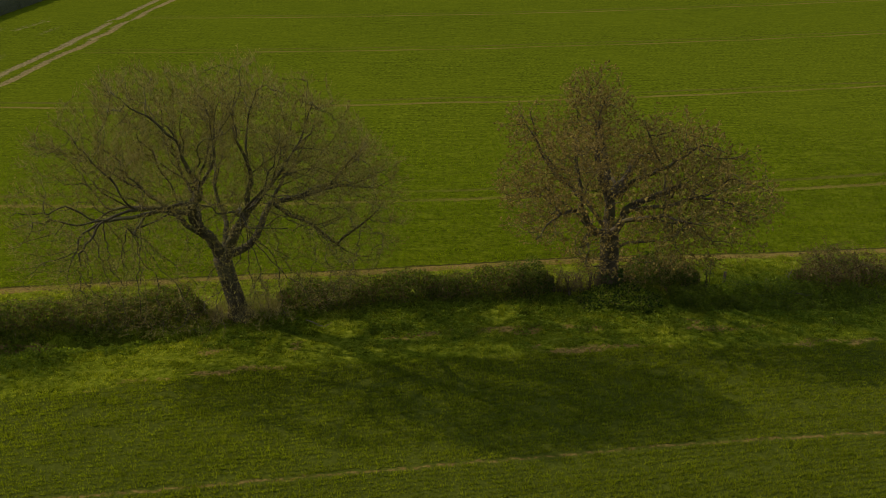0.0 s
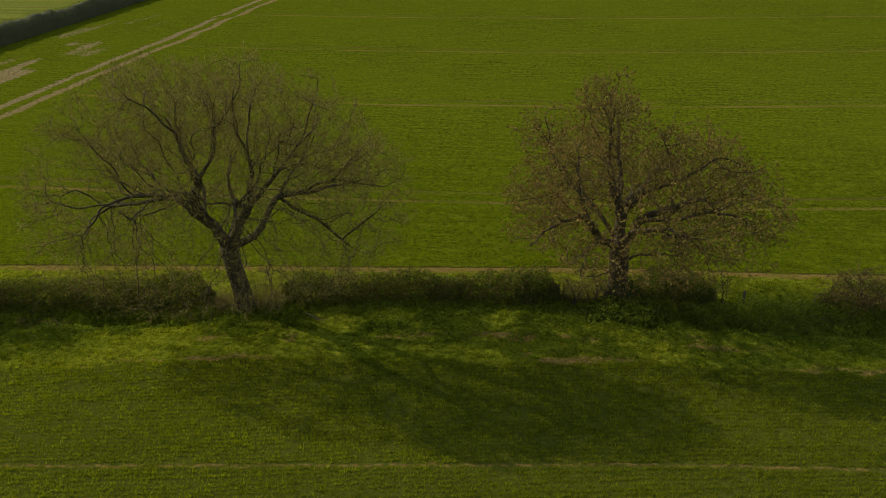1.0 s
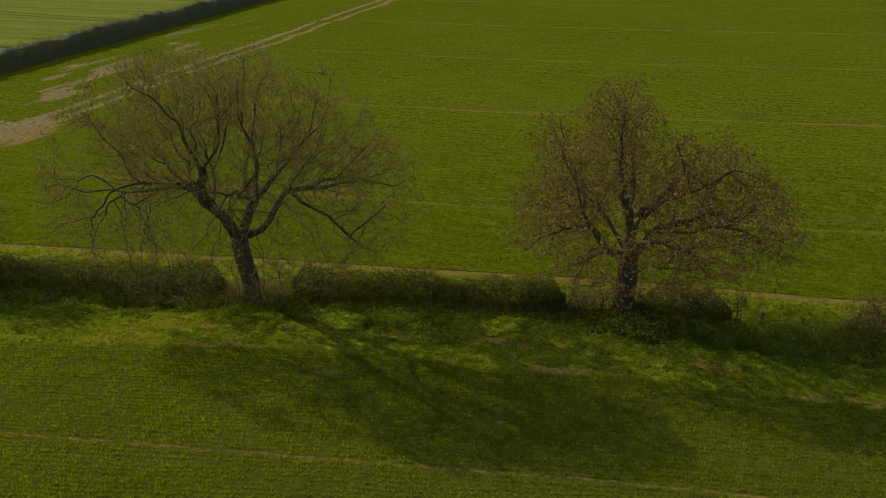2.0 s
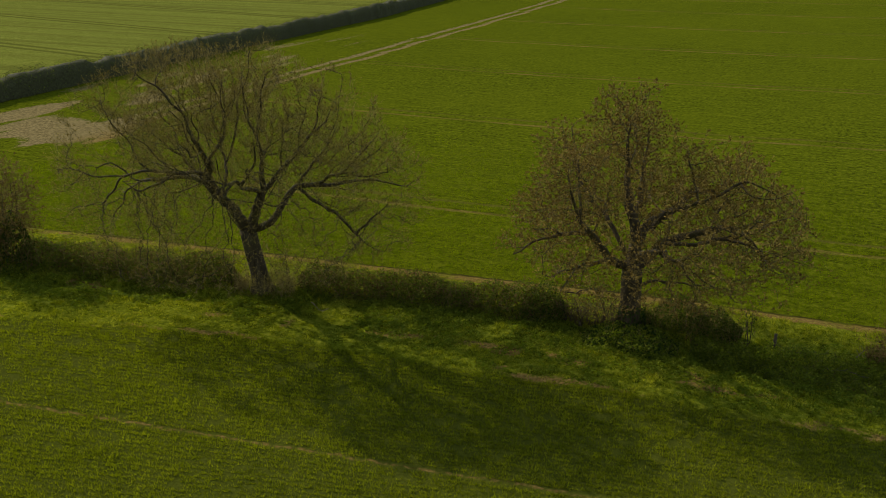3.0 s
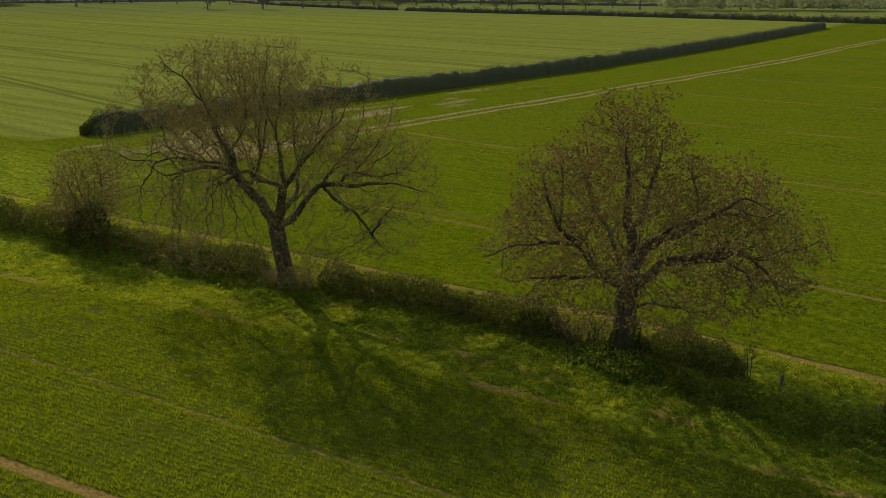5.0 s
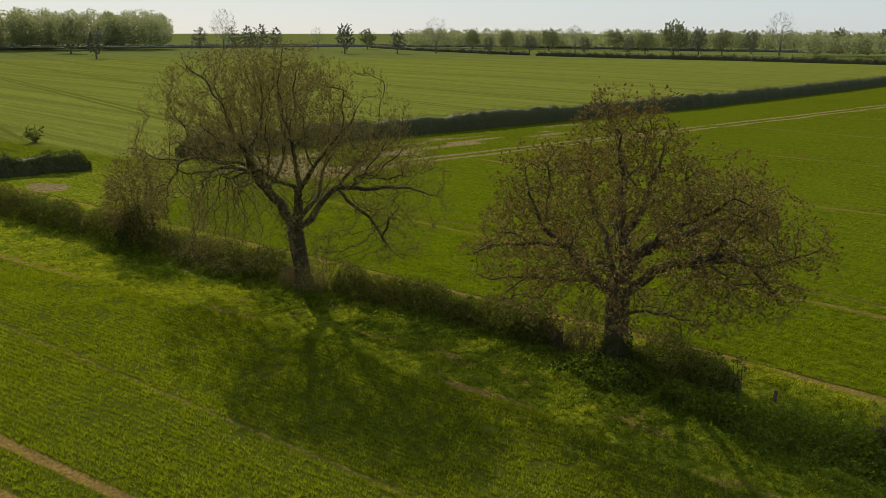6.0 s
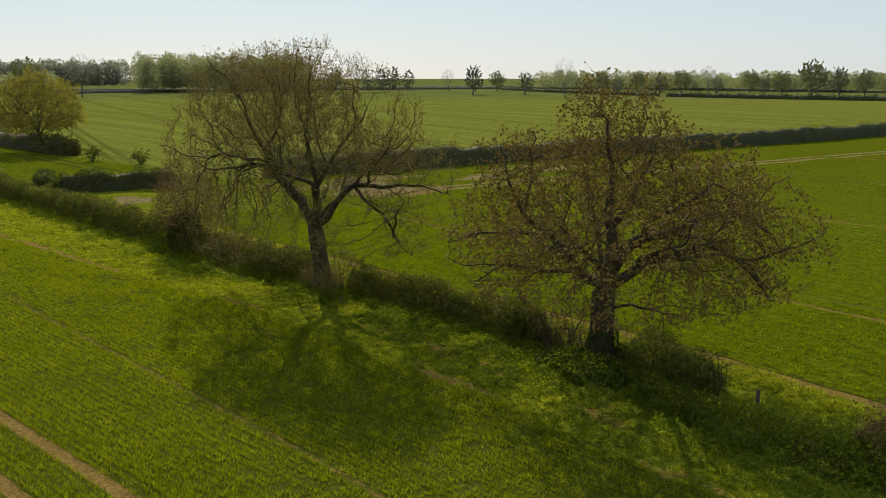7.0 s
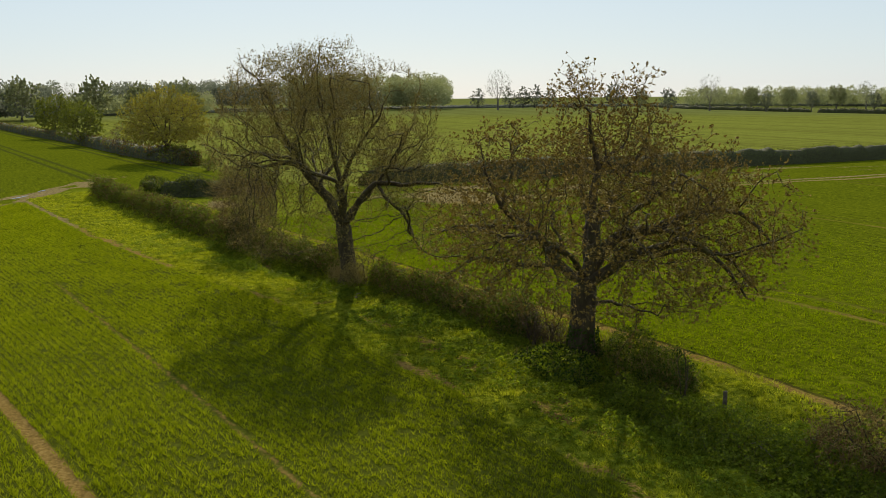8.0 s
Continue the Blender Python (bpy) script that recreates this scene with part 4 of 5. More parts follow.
# ---- hedges and shrubs ----
def hedge(name, label, line, width, height, stems, leaves, leaf_size, leaf_mats, seed, twig_mat=None, group="hedges", twig_len=0.5, ragged=0.5, bare_low=0.0, core=None, near=1.0):
    """A trimmed or rough hedge along line (k, 2): upright stems, fine shoots, and leaves in an uneven body."""
    r = np.random.default_rng(seed)
    line = np.asarray(line, float)
    seglen = np.hypot(*np.diff(line, axis=0).T)
    cum = np.concatenate([[0], np.cumsum(seglen)])
    total = cum[-1]

    def at(s, off):
        x, y = np.interp(s, cum, line[:, 0]), np.interp(s, cum, line[:, 1])
        dx, dy = np.interp(s + 0.3, cum, line[:, 0]) - np.interp(s - 0.3, cum, line[:, 0]), np.interp(s + 0.3, cum, line[:, 1]) - np.interp(s - 0.3, cum, line[:, 1])
        q = np.maximum(np.hypot(dx, dy), 1e-6)
        return x - dy / q * off, y + dx / q * off

    def body(k):
        """Random places inside the hedge's uneven outline, denser near the outside."""
        s = total * r.random(k) ** near
        a = r.uniform(-0.15, math.pi + 0.15, k)
        rho = r.beta(3.2, 1.2, k)
        end = smooth01(0, width * 0.6, s) * smooth01(0, width * 0.6, total - s)
        lump = 1 + ragged * (vnoise(s + 50 * seed, np.cos(a) * 1.3, 1.1) - 0.5) + 0.6 * ragged * (vnoise(s, np.sin(a) + 7 * seed, 0.45) - 0.5)
        hh = height * (0.45 + 0.55 * end) * (1 + 0.35 * ragged * (vnoise(s, 0 * s + seed, 3.7) - 0.5))
        off = np.cos(a) * rho * width * 0.5 * lump * (0.5 + 0.5 * end)
        up = np.maximum(np.sin(a), 0) ** 0.6 * rho * hh * lump
        x, y = at(s, off)
        return np.stack([x, y, ground_z(x, y) + np.maximum(up, bare_low * r.random(k) + 0.05)], -1), up / hh

    mid = at(np.array([total / 2]), np.array([0.0]))
    origin = np.array([mid[0][0], mid[1][0], float(ground_z(mid[0], mid[1])[0])])
    root = thing(name, origin, label, "hedge", group)
    k = int(stems * total)
    s = r.uniform(0, total, k)
    x, y = at(s, r.normal(0, width * 0.13, k))
    base = np.stack([x, y, ground_z(x, y) - 0.03], -1) - origin
    way = unit(np.stack([r.normal(0, 0.35, k), r.normal(0, 0.35, k), np.ones(k)], -1))
    v, f, P = twigs(base, way, height * r.uniform(0.55, 1.05, k), np.full(k, 0.011 + 0.002 * height) * r.uniform(0.6, 1.5, k), seed + 5, 0.2, 4)
    tagged(npart("stem_growth", v, f, twig_mat or mat_twig_brown, root), kind="stuff")
    k2 = int(stems * total * 5 * (0.25 if leaf_size > 0.2 else 1))
    c, lev = body(k2)
    c = c - origin
    out = unit(r.normal(0, 0.8, (k2, 3)) + np.array([0, 0, 0.5]))
    v, f, P = twigs(c - out * twig_len * 0.4, out, twig_len * r.uniform(0.5, 1.3, k2), np.full(k2, 0.005) * r.uniform(0.7, 1.4, k2), seed + 6, 0.4, 2)
    tagged(npart("twig_growth", v, f, twig_mat or mat_twig_brown, root), kind="stuff")
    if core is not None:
        # the dense inside of the hedge: an added core, shade put in its colour
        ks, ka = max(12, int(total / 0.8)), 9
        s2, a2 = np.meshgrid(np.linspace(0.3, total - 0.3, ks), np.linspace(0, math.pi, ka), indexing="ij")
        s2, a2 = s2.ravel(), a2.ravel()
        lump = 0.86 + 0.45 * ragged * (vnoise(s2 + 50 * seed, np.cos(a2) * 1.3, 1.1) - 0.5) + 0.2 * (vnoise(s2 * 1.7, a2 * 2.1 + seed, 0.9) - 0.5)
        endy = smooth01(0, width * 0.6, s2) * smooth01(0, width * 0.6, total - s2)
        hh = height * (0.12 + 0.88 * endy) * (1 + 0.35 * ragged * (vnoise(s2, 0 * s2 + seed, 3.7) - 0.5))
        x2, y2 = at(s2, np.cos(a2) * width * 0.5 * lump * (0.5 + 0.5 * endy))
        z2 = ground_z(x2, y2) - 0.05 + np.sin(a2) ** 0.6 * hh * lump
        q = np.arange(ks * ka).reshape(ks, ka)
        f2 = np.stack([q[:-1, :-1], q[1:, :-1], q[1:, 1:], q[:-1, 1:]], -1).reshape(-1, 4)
        npart("hedge_core_fill", np.stack([x2, y2, z2], -1) - origin, f2, core, root, smooth=True)
    for i, (mat, share) in enumerate(leaf_mats):
        c, lev = body(int(leaves * total * share))
        tagged(npart("foliage", *leaf_cards(c - origin, leaf_size, seed + 8 + i, 0.4), mat, root), kind="stuff")
    return root


def along_hedge(x0, x1, off=0.0, k=24):
    x = np.linspace(x0, x1, k)
    return np.stack([x, hedge_y(x) + off], -1)


hedge("hedge", "clipped brown twiggy hedge with green leaves between the trees", along_hedge(-7.6, 4.9, 0.25), 1.5, 1.3, 22, 1500, 0.075, [(mat_dead_leaf, 0.25), (mat_hedge_leaf, 0.75)], 71)
hedge("hedge", "low leafy hedge running up to the spreading tree", along_hedge(-22.5, -10.6, 0.1), 1.5, 1.25, 20, 1500, 0.075, [(mat_hedge_leaf, 0.75), (mat_dead_leaf, 0.25)], 72)
hedge("hedge", "long clipped hedge beside the grass track", along_hedge(-62, -24.4, 0.1, 40), 1.7, 1.7, 10, 900, 0.10, [(mat_hedge_leaf, 0.7), (mat_dead_leaf, 0.3)], 73)
hedge("bramble_bush", "dark leafy bramble bush beside the thick trunk", along_hedge(7.9, 12.0, 0.8), 1.9, 1.3, 34, 2500, 0.055, [(mat_hedge_leaf, 0.8), (mat_ivy, 0.2)], 74, group="")
hedge("hedge", "rough bramble hedge along the ditch", along_hedge(16.8, 40, 0.7), 2.2, 1.3, 26, 700, 0.075, [(mat_dead_leaf, 0.55), (mat_hedge_leaf, 0.45)], 75, ragged=0.9)
hedge("evergreen_bush", "small bright green bush grown into the hedge", along_hedge(-0.9, 0.6, 0.1), 1.3, 1.5, 20, 1500, 0.06, [(mat_hedge_leaf, 0.5), (mat_nettle, 0.5)], 76, group="")
hedge("evergreen_bush", "dark green bush closing the end of the hedge", along_hedge(2.9, 4.9, 0.15), 1.5, 1.45, 20, 1700, 0.06, [(mat_hedge_leaf, 0.7), (mat_ivy, 0.3)], 70, group="")
hedge("bramble_bush", "pale twiggy bramble tangle at the foot of the tree", along_hedge(-10.4, -7.4, -0.5), 1.3, 1.05, 45, 260, 0.05, [(mat_dead_leaf, 0.6), (mat_ash_bud, 0.4)], 77, mat_twig, group="", twig_len=0.8)
hedge("hawthorn_scrub", "gappy bare scrub beside the thick trunk", along_hedge(5.0, 7.3, 0.0), 1.1, 1.1, 40, 120, 0.05, [(mat_dead_leaf, 1.0)], 78, mat_twig_dark, group="", twig_len=0.7)
hedge("ivy_bank", "glossy dark ivy heaped at the foot of the trunk", along_hedge(5.9, 9.8, -1.15), 1.9, 0.42, 10, 1900, 0.075, [(mat_ivy, 0.45), (mat_nettle, 0.55)], 79, group="")

hedge("nettle_bank", "dense dark green nettles filling the ditch", along_hedge(10.2, 20.5, -0.75), 2.3, 0.5, 10, 1700, 0.06, [(mat_nettle, 0.6), (mat_hedge_leaf, 0.4)], 68, mat_twig_dark, group="", twig_len=0.3, ragged=0.9)


ys = np.linspace(57, 330, 80)
hedge("field_hedge", "thick dark hedge between the two fields", np.stack([main_hedge_x(ys), ys], -1), 2.6, 2.4, 1, 330, 0.085, [(mat_hedge_dark, 0.65), (mat_hedge_leaf, 0.35)], 81, ragged=0.4, core=mat_shade_core, near=1.7)
hedge("field_hedge", "dark clipped hedge at the field corner", [(-58.5, 35.5), (-58, 41), (-57.5, 47)], 2.0, 1.9, 10, 1300, 0.10, [(mat_hedge_dark, 0.4), (mat_hedge_leaf, 0.6)], 82, core=mat_shade_core)
hedge("field_hedge", "dark clipped hedge beyond the gateway", [(-62.5, 35.5), (-65.5, 36.5), (-69, 37.5)], 1.8, 1.5, 10, 1300, 0.10, [(mat_hedge_dark, 0.4), (mat_hedge_leaf, 0.6)], 83, core=mat_shade_core)
hedge("field_hedge", "low field hedge leading to the yellow tree", [(-101, 47.5), (-130, 43), (-180, 39), (-250, 31), (-330, 24)], 2.8, 2.4, 2, 130, 0.19, [(mat_hedge_leaf, 0.4), (mat_dead_leaf, 0.6)], 84, near=1.6, core=mat_shade_core)
hedge("field_hedge", "distant dark hedge across the far field", [(-60, 372), (-128, 384), (-203, 397), (-325, 400)], 2.8, 2.4, 0.5, 50, 0.35, [(mat_hedge_dark, 1.0)], 85, ragged=0.8, core=mat_shade_core)
hedge("field_hedge", "distant gappy hedge across the far field", [(-332, 402), (-440, 412), (-520, 440)], 2.8, 2.2, 0.5, 50, 0.35, [(mat_hedge_dark, 1.0)], 86, ragged=1.2, core=mat_shade_core)
hedge("field_hedge", "long distant hedge along the skyline", [(-20, 620), (-250, 600), (-480, 540), (-640, 420), (-720, 250), (-740, 30)], 3.0, 2.0, 0.2, 20, 0.45, [(mat_hazed_dark, 1.0)], 87, ragged=1.0, core=mat_hazed_core)
hedge("field_hedge", "distant hedge along the skyline", [(-560, 470), (-600, 330), (-610, 180), (-600, 40)], 3.0, 1.8, 0.2, 22, 0.4, [(mat_hazed_dark, 1.0)], 88, ragged=1.0, core=mat_hazed_core)


# ---- shrubs and distant trees ----
def small_tree(name, place, label, height, spread, trunk_h, leaf_mat, leaves, leaf_size, seed, base=0.2, goals=700, twig_mat=None, group="distant trees", low=None, pointed=False, shoots=1.2, step=0.6, category="tree", lift=0.1):
    low_ = (height - trunk_h) * 0.42 if low is None else low
    g = dome_goals(goals, (0, 0, trunk_h + low_), (spread, spread, height - trunk_h - low_), low_, 0.3, (spread * 0.3, trunk_h + 0.3), seed)
    if pointed:
        g[:, :2] *= (1.15 - 0.95 * np.clip(g[:, 2:3] / height, 0, 1))
    trunk = [(0, 0, -0.2), (0.05, 0, trunk_h * 0.5), (0, 0.08, trunk_h)]
    r = np.random.default_rng(seed)
    limbs = []
    for i in range(5):
        a = i * 1.256 + r.uniform(-0.3, 0.3)
        c, s = math.cos(a), math.sin(a)
        limbs.append([(0, 0, trunk_h * 0.9), (c * spread * 0.2, s * spread * 0.2, trunk_h + (height - trunk_h) * 0.2), (c * spread * 0.42, s * spread * 0.42, trunk_h + (height - trunk_h) * 0.5)])
    return build_tree(name, place, label, trunk, limbs, g, base, mat_far_twig if step >= 1 else mat_bark_brown, twig_mat or mat_far_twig, leaf_mat, seed + 1, step, step * 1.3, shoots, step * 1.7, leaves, leaf_size, 0.014, category, lift, 0.4, 0.013, group)


def put(x, y):
    return (x, y, float(ground_z(x, y)))


small_tree("field_tree", put(-112.1, 45.4), "rounded tree in fresh yellow spring leaf", 11.0, 6.6, 2.6, mat_yellow_leaf, 9, 0.14, 91, 0.34, 3400, mat_twig_brown, step=0.5, shoots=2.0, low=2.2)
small_tree("field_tree", put(-221.5, 36.3), "dense dark green field tree with a leaning trunk", 10.4, 5.4, 1.6, mat_mid_leaf, 16, 0.22, 92, 0.3, 1500)
small_tree("field_tree", put(-176, 38.6), "dense dark green field tree, leafy almost to the ground", 8.8, 4.4, 0.7, mat_mid_leaf, 16, 0.21, 93, 0.3, 1500)
small_tree("thorn_shrub", put(-134, 42.9), "leafless brown thorn shrub in the field hedge", 5.6, 3.3, 0.8, mat_dead_leaf, 2, 0.16, 94, 0.16, 800, category="shrub", group="")
small_tree("hedge_bush", put(-106.6, 46.4), "dark green bush under the yellow tree", 2.6, 3.0, 0.3, mat_mid_leaf, 26, 0.10, 95, 0.1, 500, category="bush", group="field bushes")
for i, (x, y, h) in enumerate(((-90.5, 47.1, 1.8), (-82.3, 50.7, 1.8))):
    small_tree("hedge_bush", put(x, y), "small dark round bush in the field", h, 1.15, 0.2, mat_mid_leaf, 80, 0.07, 96 + i, 0.06, 260, category="bush", group="field bushes", step=0.35)
shrub_goals = dome_goals(1300, (0, 0, 2.6), (2.2, 2.0, 2.7), 1.8, 0.2, (0, 0), 101)
build_tree("willow_shrub", put(-23.6, 36.1), "many-stemmed bare brown shrub standing in the hedge", [(0, 0, -0.1), (0, 0, 0.3)],
           [[(0, 0, 0.2), (math.cos(a) * 0.5, math.sin(a) * 0.5, 1.8), (math.cos(a) * 1.1, math.sin(a) * 1.0, 3.8)] for a in (0.2, 1.1, 2.0, 2.9, 3.9, 4.8, 5.6)],
           shrub_goals, 0.14, mat_bark_brown, mat_twig_brown, mat_dead_leaf, 102, 0.22, 0.3, 2.2, 0.55, 3, 0.06, 0.006, "shrub", 0.35)
hedge("ivy_bush", "dark ivy-clad bush at the foot of the bare shrub", along_hedge(-24.6, -21.6, -0.1), 1.8, 2.4, 20, 1500, 0.085, [(mat_ivy, 0.7), (mat_dead_leaf, 0.3)], 103, group="")
shrub2 = dome_goals(650, (0, 0, 0.9), (1.9, 1.6, 1.0), 0.6, 0.2, (0, 0), 104)
build_tree("thorn_shrub", put(18.7, 42.0), "bare twiggy thorn shrub above the ditch", [(0, 0, -0.1), (0, 0, 0.4)],
           [[(0, 0, 0.3), (math.cos(a) * 0.4, math.sin(a) * 0.4, 0.7), (math.cos(a) * 1.0, math.sin(a) * 1.0, 1.3)] for a in (0.4, 1.7, 3.0, 4.4, 5.5)],
           shrub2, 0.09, mat_bark_brown, mat_twig_brown, mat_dead_leaf, 105, 0.22, 0.3, 2.0, 0.45, 3, 0.05, 0.006, "shrub", 0.2)

# far trees stand by bearing (degrees to the left of north) and distance from the middle of the near field
kinds = {
    "bare": small_tree("distant_tree", (0, 0, 0), "tall leafless tree on the skyline", 19, 6.5, 4, mat_hazed_dark, 1, 0.3, 111, 0.4, 420, step=1.0, shoots=1.2),
    "green": small_tree("distant_tree", (0, 0, 0), "round tree in spring leaf on the skyline, paled by painted haze", 14, 6.0, 2, mat_hazed_leaf, 30, 0.42, 112, 0.35, 420, step=1.0),
    "dark": small_tree("distant_tree", (0, 0, 0), "dark ivy-clad tree on the skyline", 13, 4.2, 2, mat_hazed_dark, 30, 0.38, 113, 0.35, 360, step=1.0),
    "pine": small_tree("distant_tree", (0, 0, 0), "dark conifer on the skyline", 15, 4.6, 2, mat_hazed_dark, 28, 0.38, 114, 0.35, 340, step=1.0, pointed=True),
}
first_used = set()


def far_tree(kind, bearing, dist, scale):
    a = radians(bearing)
    x, y = 30 - dist * math.sin(a), 17 + dist * math.cos(a)
    m = Matrix.Translation(put(x, y)) @ Matrix.Rotation(bearing * 1.7, 4, "Z")
    if kind in first_used:
        ob = copy_thing(kinds[kind], m)
    else:
        ob = kinds[kind]
        ob.matrix_basis = m
        first_used.add(kind)
    wide = 1.9 if kind == "pine" else 1.25
    ob.scale = (scale * wide, scale * wide, scale * 1.3)


for b, d, s in ((61.0, 600, 1.05), (48.7, 560, 0.85), (29.1, 560, 1.0), (85.5, 520, 0.8), (76.5, 540, 0.95), (40.5, 600, 0.7), (55.6, 640, 0.6)):
    far_tree("bare", b, d, s)
for b, d, s in ((34.9, 540, 1.0), (36.5, 560, 0.7), (81.7, 430, 0.9), (84.2, 470, 1.1), (79.3, 450, 1.0), (32.2, 560, 0.75), (88.0, 480, 1.1), (69.3, 560, 1.0), (52.7, 640, 0.7), (44.5, 620, 0.7), (26.0, 600, 0.8), (42.0, 620, 0.75), (38.2, 640, 0.75), (23.5, 560, 0.8), (46.5, 620, 0.7)):
    far_tree("green", b, d, s)
for b, d, s in ((54.1, 540, 0.95), (68.1, 470, 0.75), (51.0, 540, 0.75), (33.5, 560, 0.9), (43.2, 545, 0.65), (45.6, 545, 0.6), (40.0, 545, 0.6), (37.4, 545, 0.6), (30.6, 600, 0.8), (89.6, 450, 1.1)):
    far_tree("dark", b, d, s)
for b, d, s in ((58.0, 690, 0.75), (58.9, 680, 0.85), (59.6, 680, 0.8), (60.4, 690, 0.75), (62.3, 690, 0.75)):
    far_tree("pine", b, d, s)


def woodland(name, label, b0, b1, dist, depth, height, leaf_mat, count, size, seed):
    """A far wood: clumps of leaves over many crowns, with stems beneath."""
    r = np.random.default_rng(seed)
    k = int(abs(b1 - b0) * dist * 0.0175 / 5 * max(1, depth / 9)) + 3
    bb, dd = np.radians(r.uniform(min(b0, b1), max(b0, b1), k)), dist + r.uniform(0, depth, k)
    cx, cy = 30 - dd * np.sin(bb), 17 + dd * np.cos(bb)
    hh, ww = height * r.uniform(0.72, 1.05, k), r.uniform(2.6, 4.6, k) * height / 14
    pick = r.integers(0, k, count)
    v = unit(r.normal(0, 1, (count, 3))) * (r.uniform(0.5, 1, count) ** 0.4)[:, None]
    P = np.stack([cx[pick] + v[:, 0] * ww[pick], cy[pick] + v[:, 1] * ww[pick], hh[pick] * (0.56 + 0.44 * v[:, 2])], -1)
    P[:, 2] += ground_z(P[:, 0], P[:, 1])
    ob = npart(name, *leaf_cards(P, size, seed + 1, 0.3, 1.2), leaf_mat)
    return tagged(ob, label, "wood", kind="stuff")


woodland("woodland", "distant wood in spring leaf, its green paled by painted haze", 73.5, 64.2, 620, 60, 25, mat_hazed_leaf, 62000, 0.85, 121)
woodland("woodland", "distant dark wood beyond the fields", 84.5, 74.0, 900, 60, 27, mat_hazed_dark, 30000, 1.4, 122)
woodland("woodland", "distant belt of trees along the skyline", 50.5, 22.0, 660, 60, 14, mat_hazed_leaf, 66000, 0.8, 123)
woodland("woodland", "dark wood at the edge of the far field", 97.0, 86.3, 500, 60, 21, mat_hazed_dark, 30000, 1.05, 124)
woodland("woodland", "distant low trees behind the skyline hedge", 87.0, 78.0, 600, 60, 14, mat_hazed_leaf, 24000, 0.9, 125)
woodland("woodland", "green wood at the edge of the far field", 28.0, 16.0, 520, 50, 12, mat_hazed_leaf, 22000, 0.85, 126)


# ---- small things ----
def post(place, h, w, lean):
    root = thing("fence_post", place, "short weathered wooden fence post among nettles", "post")
    bm = bmesh.new()
    bmesh.ops.create_cone(bm, cap_ends=True, segments=9, radius1=w * 0.55, radius2=w * 0.5, depth=h)
    bmesh.ops.translate(bm, verts=bm.verts, vec=(0, 0, h / 2 - 0.05))
    bmesh.ops.bevel(bm, geom=[e for e in bm.edges if all(v.co.z > h * 0.8 for v in e.verts)], offset=0.012, segments=2, affect="EDGES")
    for v in bm.verts:
        v.co.x += lean * v.co.z + 0.008 * noise.noise(v.co * 9)
    me = bpy.data.meshes.new("stake")
    bm.to_mesh(me)
    bm.free()
    ob = new("stake", me)
    me.materials.append(mat_post)
    ob.parent = root
    return root


post(put(13.3, 41.7), 0.7, 0.13, 0.04)


def ivy_on_trunk(place, radius, height, count, seed):
    """Ivy and bramble leaves that clothe the foot of a trunk."""
    r = np.random.default_rng(seed)
    a, z = r.uniform(0, 2 * np.pi, count), height * r.random(count) ** 1.6
    rad = radius * (1 + 0.5 * np.exp(-z / 0.3)) + r.uniform(0.0, 0.16, count) * (1 - z / height)
    root = thing("ivy_plant", place, "dark ivy climbing the foot of the thick trunk", "ivy")
    c = np.stack([np.cos(a) * rad + 0.1 * z, np.sin(a) * rad, z], -1)
    tagged(npart("foliage", *leaf_cards(c, 0.075, seed + 1, 0.1, 1.2), mat_ivy, root), kind="stuff")
    way = unit(np.stack([r.normal(0, 0.2, 40), r.normal(0, 0.2, 40), np.ones(40)], -1))
    b = r.uniform(0, 2 * np.pi, 40)
    base = np.stack([np.cos(b) * radius * 1.45, np.sin(b) * radius * 1.45, np.zeros(40)], -1)
    v, f, P = twigs(base, unit(way - base * 0.35), height * r.uniform(0.4, 0.8, 40), np.full(40, 0.012), seed + 2, 0.1, 4)
    tagged(npart("stem_growth", v, f, mat_twig_dark, root), kind="stuff")


ivy_on_trunk(OAK, 0.5, 1.25, 1500, 201)


def sapling(place, label, h, spread, seed, mat_leaf_, leaves):
    """A thin bare sucker with a few crooked stems."""
    r = np.random.default_rng(seed)
    goals = dome_goals(130, (0, 0, h * 0.62), (spread, spread, h * 0.4), h * 0.35, 0.1, (0, 0), seed)
    limbs = [[(0, 0, 0.15), (math.cos(a) * 0.15, math.sin(a) * 0.15, h * 0.4), (math.cos(a) * spread * 0.6, math.sin(a) * spread * 0.6, h * 0.8)] for a in (0.5, 2.4, 4.4)]
    build_tree("sapling", place, label, [(0, 0, -0.1), (0, 0, 0.2)], limbs, goals, 0.045, mat_bark_brown, mat_twig_dark, mat_leaf_, seed + 1, 0.16, 0.22, 1.3, 0.25, leaves, 0.045, 0.007, "sapling", 0.3, group="saplings")


sapling(put(6.55, 39.75), "crooked bare sapling beside the thick trunk", 2.1, 0.75, 211, mat_dead_leaf, 1)
sapling(put(5.6, 39.6), "low bare hawthorn sapling in the hedge gap", 1.3, 0.7, 213, mat_dead_leaf, 1)
sapling(put(4.9, 39.75), "low bare hawthorn sapling in the hedge gap", 1.2, 0.6, 215, mat_dead_leaf, 1)
sapling(put(12.3, 41.0), "dead sapling standing in the bramble bush", 1.9, 0.45, 217, mat_ivy, 3)
sapling(put(-7.9, 38.1), "small bare sapling at the foot of the spreading tree", 1.9, 0.8, 219, mat_ash_bud, 2)
sapling(put(22.0, 42.6), "thin bare sapling above the ditch", 3.0, 0.9, 221, mat_dead_leaf, 1)


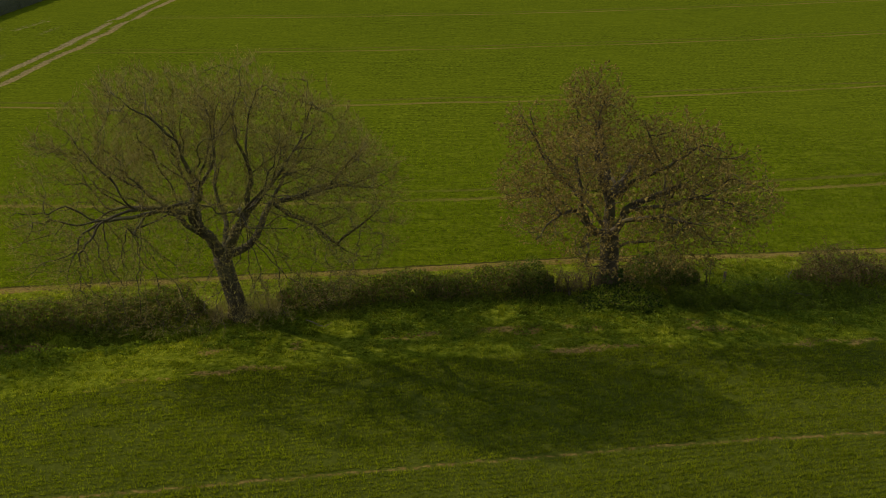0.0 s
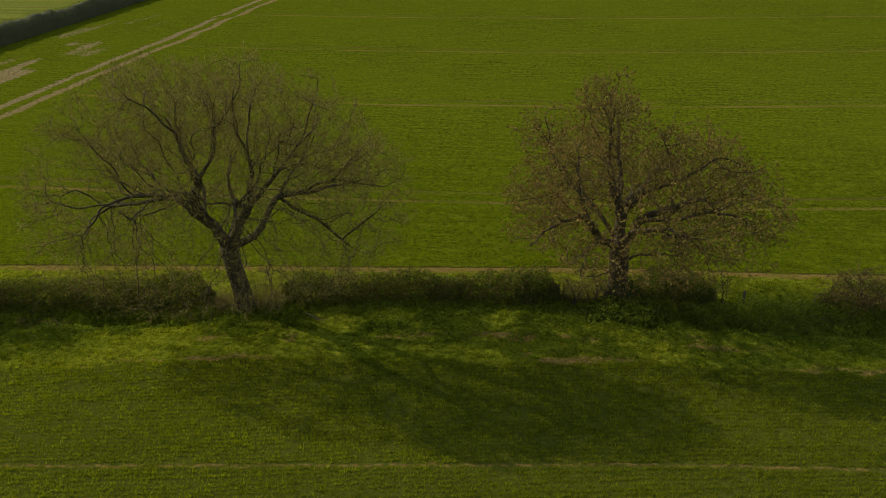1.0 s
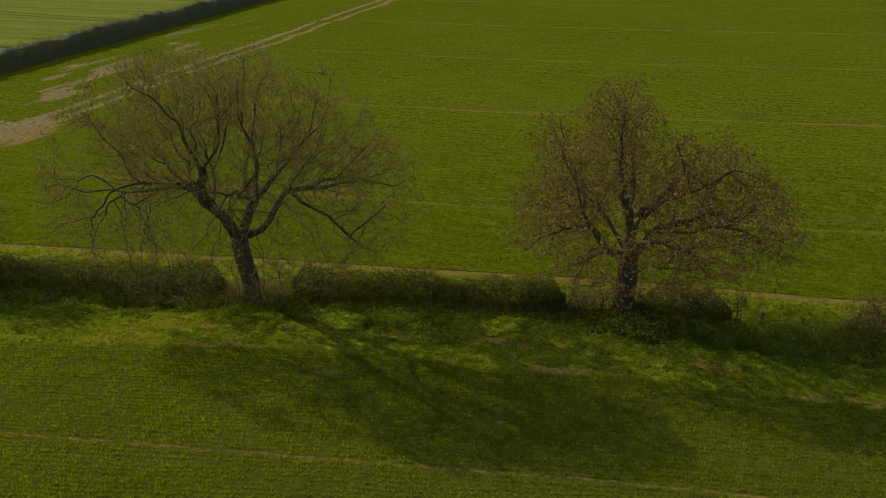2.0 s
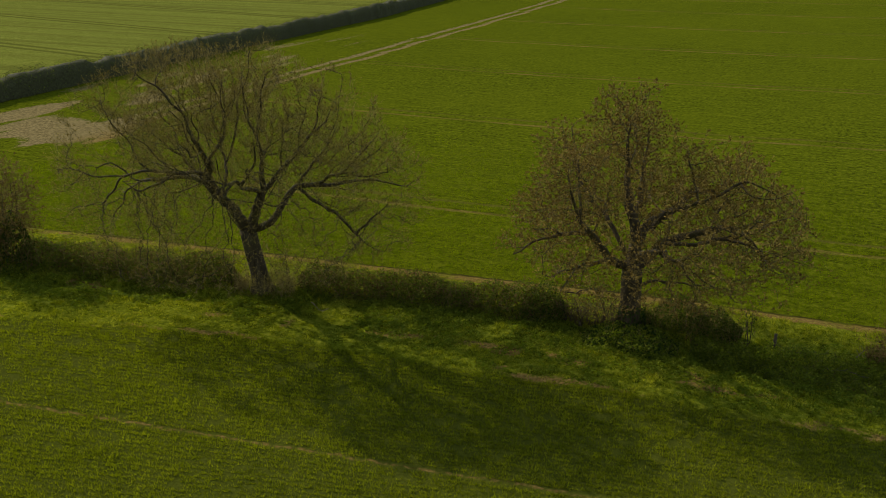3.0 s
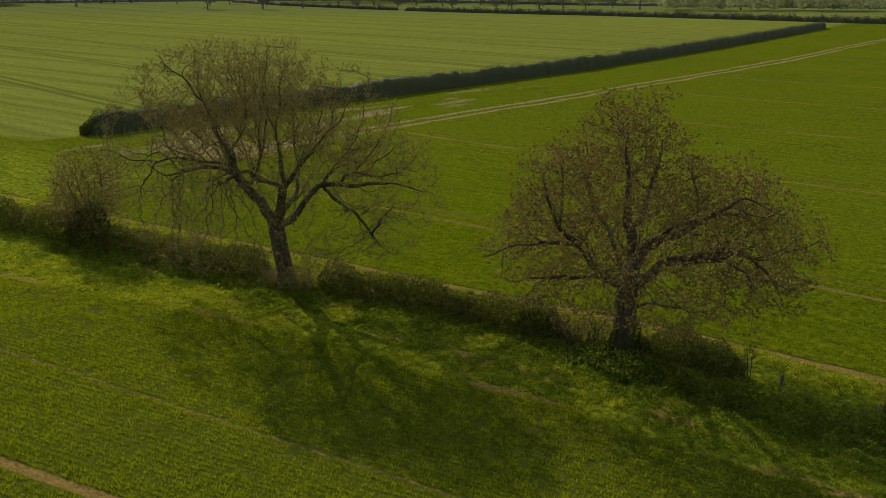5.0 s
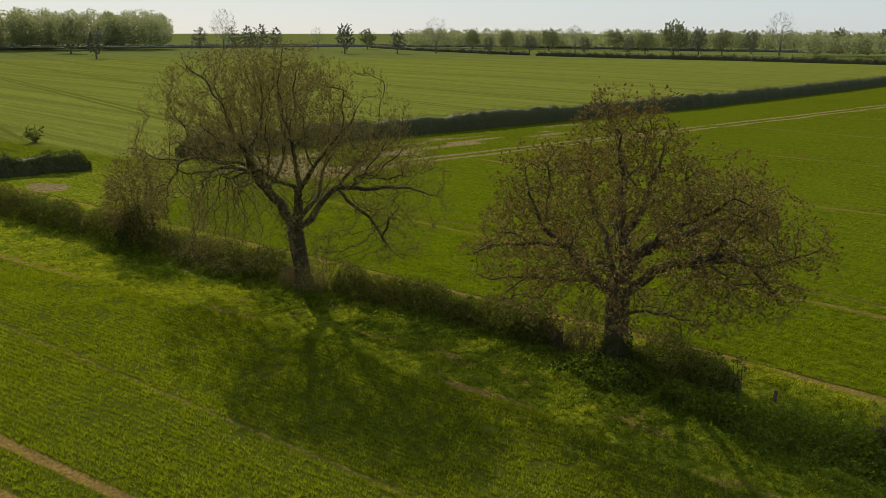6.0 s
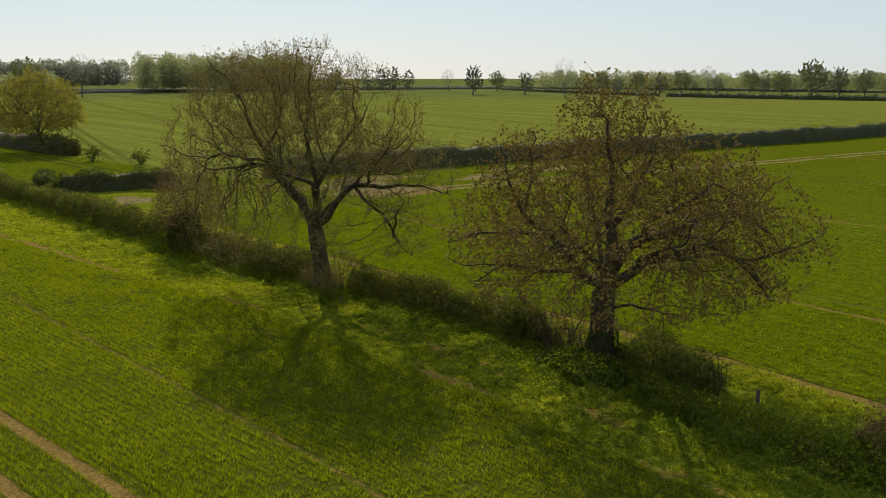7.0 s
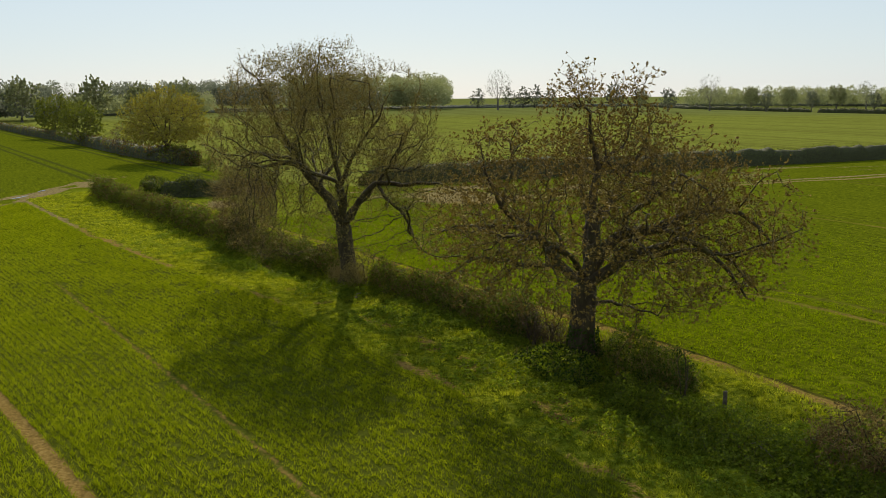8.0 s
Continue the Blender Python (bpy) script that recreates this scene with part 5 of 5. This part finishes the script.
def fallen_branch(place, length, turn, seed, label):
    """A dead bough lying on the grass: one crooked stem with side sticks."""
    r = np.random.default_rng(seed)
    root = thing("fallen_branch", place, label, "branch", "fallen branches")
    q = np.linspace(0, length, 9)
    main = np.stack([q * math.cos(turn), q * math.sin(turn), 0.05 + 0.10 * np.abs(np.sin(q * 2.3 + seed))], -1) + np.cumsum(r.normal(0, 0.03, (9, 3)), 0)
    main[:, 2] = np.maximum(main[:, 2], 0.03)
    runs = [(main, np.linspace(0.026, 0.008, 9))]
    for i in (2, 4, 5, 7):
        d = unit(np.array([math.cos(turn + r.choice([-1, 1]) * 0.8), math.sin(turn + r.choice([-1, 1]) * 0.8), r.uniform(0.1, 0.6)]))
        runs.append((main[i] + np.linspace(0, length * 0.3, 4)[:, None] * d, np.linspace(0.018, 0.006, 4)))
    npart("bough", *tubes(runs, lambda r_: 6), mat_straw_grey, root, smooth=True)


mat_straw_grey = plain_material("bleached_wood", (0.07, 0.055, 0.034), (0.20, 0.16, 0.10), 6.0)
fallen_branch(put(14.2, 41.3), 1.2, 0.3, 231, "bleached dead branch lying among the nettles")
fallen_branch(put(15.4, 40.6), 1.4, -0.25, 232, "bleached dead branch lying on the ditch side")
fallen_branch(put(16.4, 41.8), 1.0, 1.2, 233, "bleached dead branch lying on the ditch side")
fallen_branch(put(-6.2, 37.2), 1.1, -0.5, 234, "pale dead branch lying below the spreading tree")


# standing water in the ruts
def puddle(x, y, a, b, turn, seed):
    r = np.random.default_rng(seed)
    k = 28
    t = np.linspace(0, 2 * np.pi, k, endpoint=False)
    rr = 1 + 0.25 * np.sin(2 * t + seed) + 0.15 * np.sin(5 * t + 2 * seed) + r.normal(0, 0.04, k)
    px, py = a * rr * np.cos(t), b * rr * np.sin(t)
    c, s = math.cos(turn), math.sin(turn)
    X, Y = x + px * c - py * s, y + px * s + py * c
    z = float(np.max(ground_z(X, Y))) + 0.006
    v = np.concatenate([[[x, y, z]], np.stack([X, Y, np.full(k, z)], -1)])
    f = np.stack([np.zeros(k, int), 1 + np.arange(k), 1 + (np.arange(k) + 1) % k], -1)
    tagged(npart("puddle", v, f, mat_water), "shallow muddy puddle in the wheel ruts", "puddle", "puddles", "structure")


mat_water, wn_, wl_ = material("muddy_water")
wn_["Principled BSDF"].inputs["Base Color"].default_value = (0.10, 0.085, 0.055, 1)
wn_["Principled BSDF"].inputs["Roughness"].default_value = 0.22
wave = wn_.new("ShaderNodeBump")
wave.inputs["Strength"].default_value, wave.inputs["Distance"].default_value = 0.15, 0.02
geo_ = wn_.new("ShaderNodeNewGeometry")
wl_.new(noise_tex(wn_, wl_, geo_.outputs["Position"], 3.0, 2), wave.inputs["Height"])
wl_.new(wave.outputs[0], wn_["Principled BSDF"].inputs["Normal"])
for x, y, a, b, turn, seed in ((-66.0, 24.0, 1.5, 0.2, 2.68, 3), (-72.5, 26.3, 1.1, 0.16, 2.68, 5)):
    puddle(x, y, a, b, turn, seed)
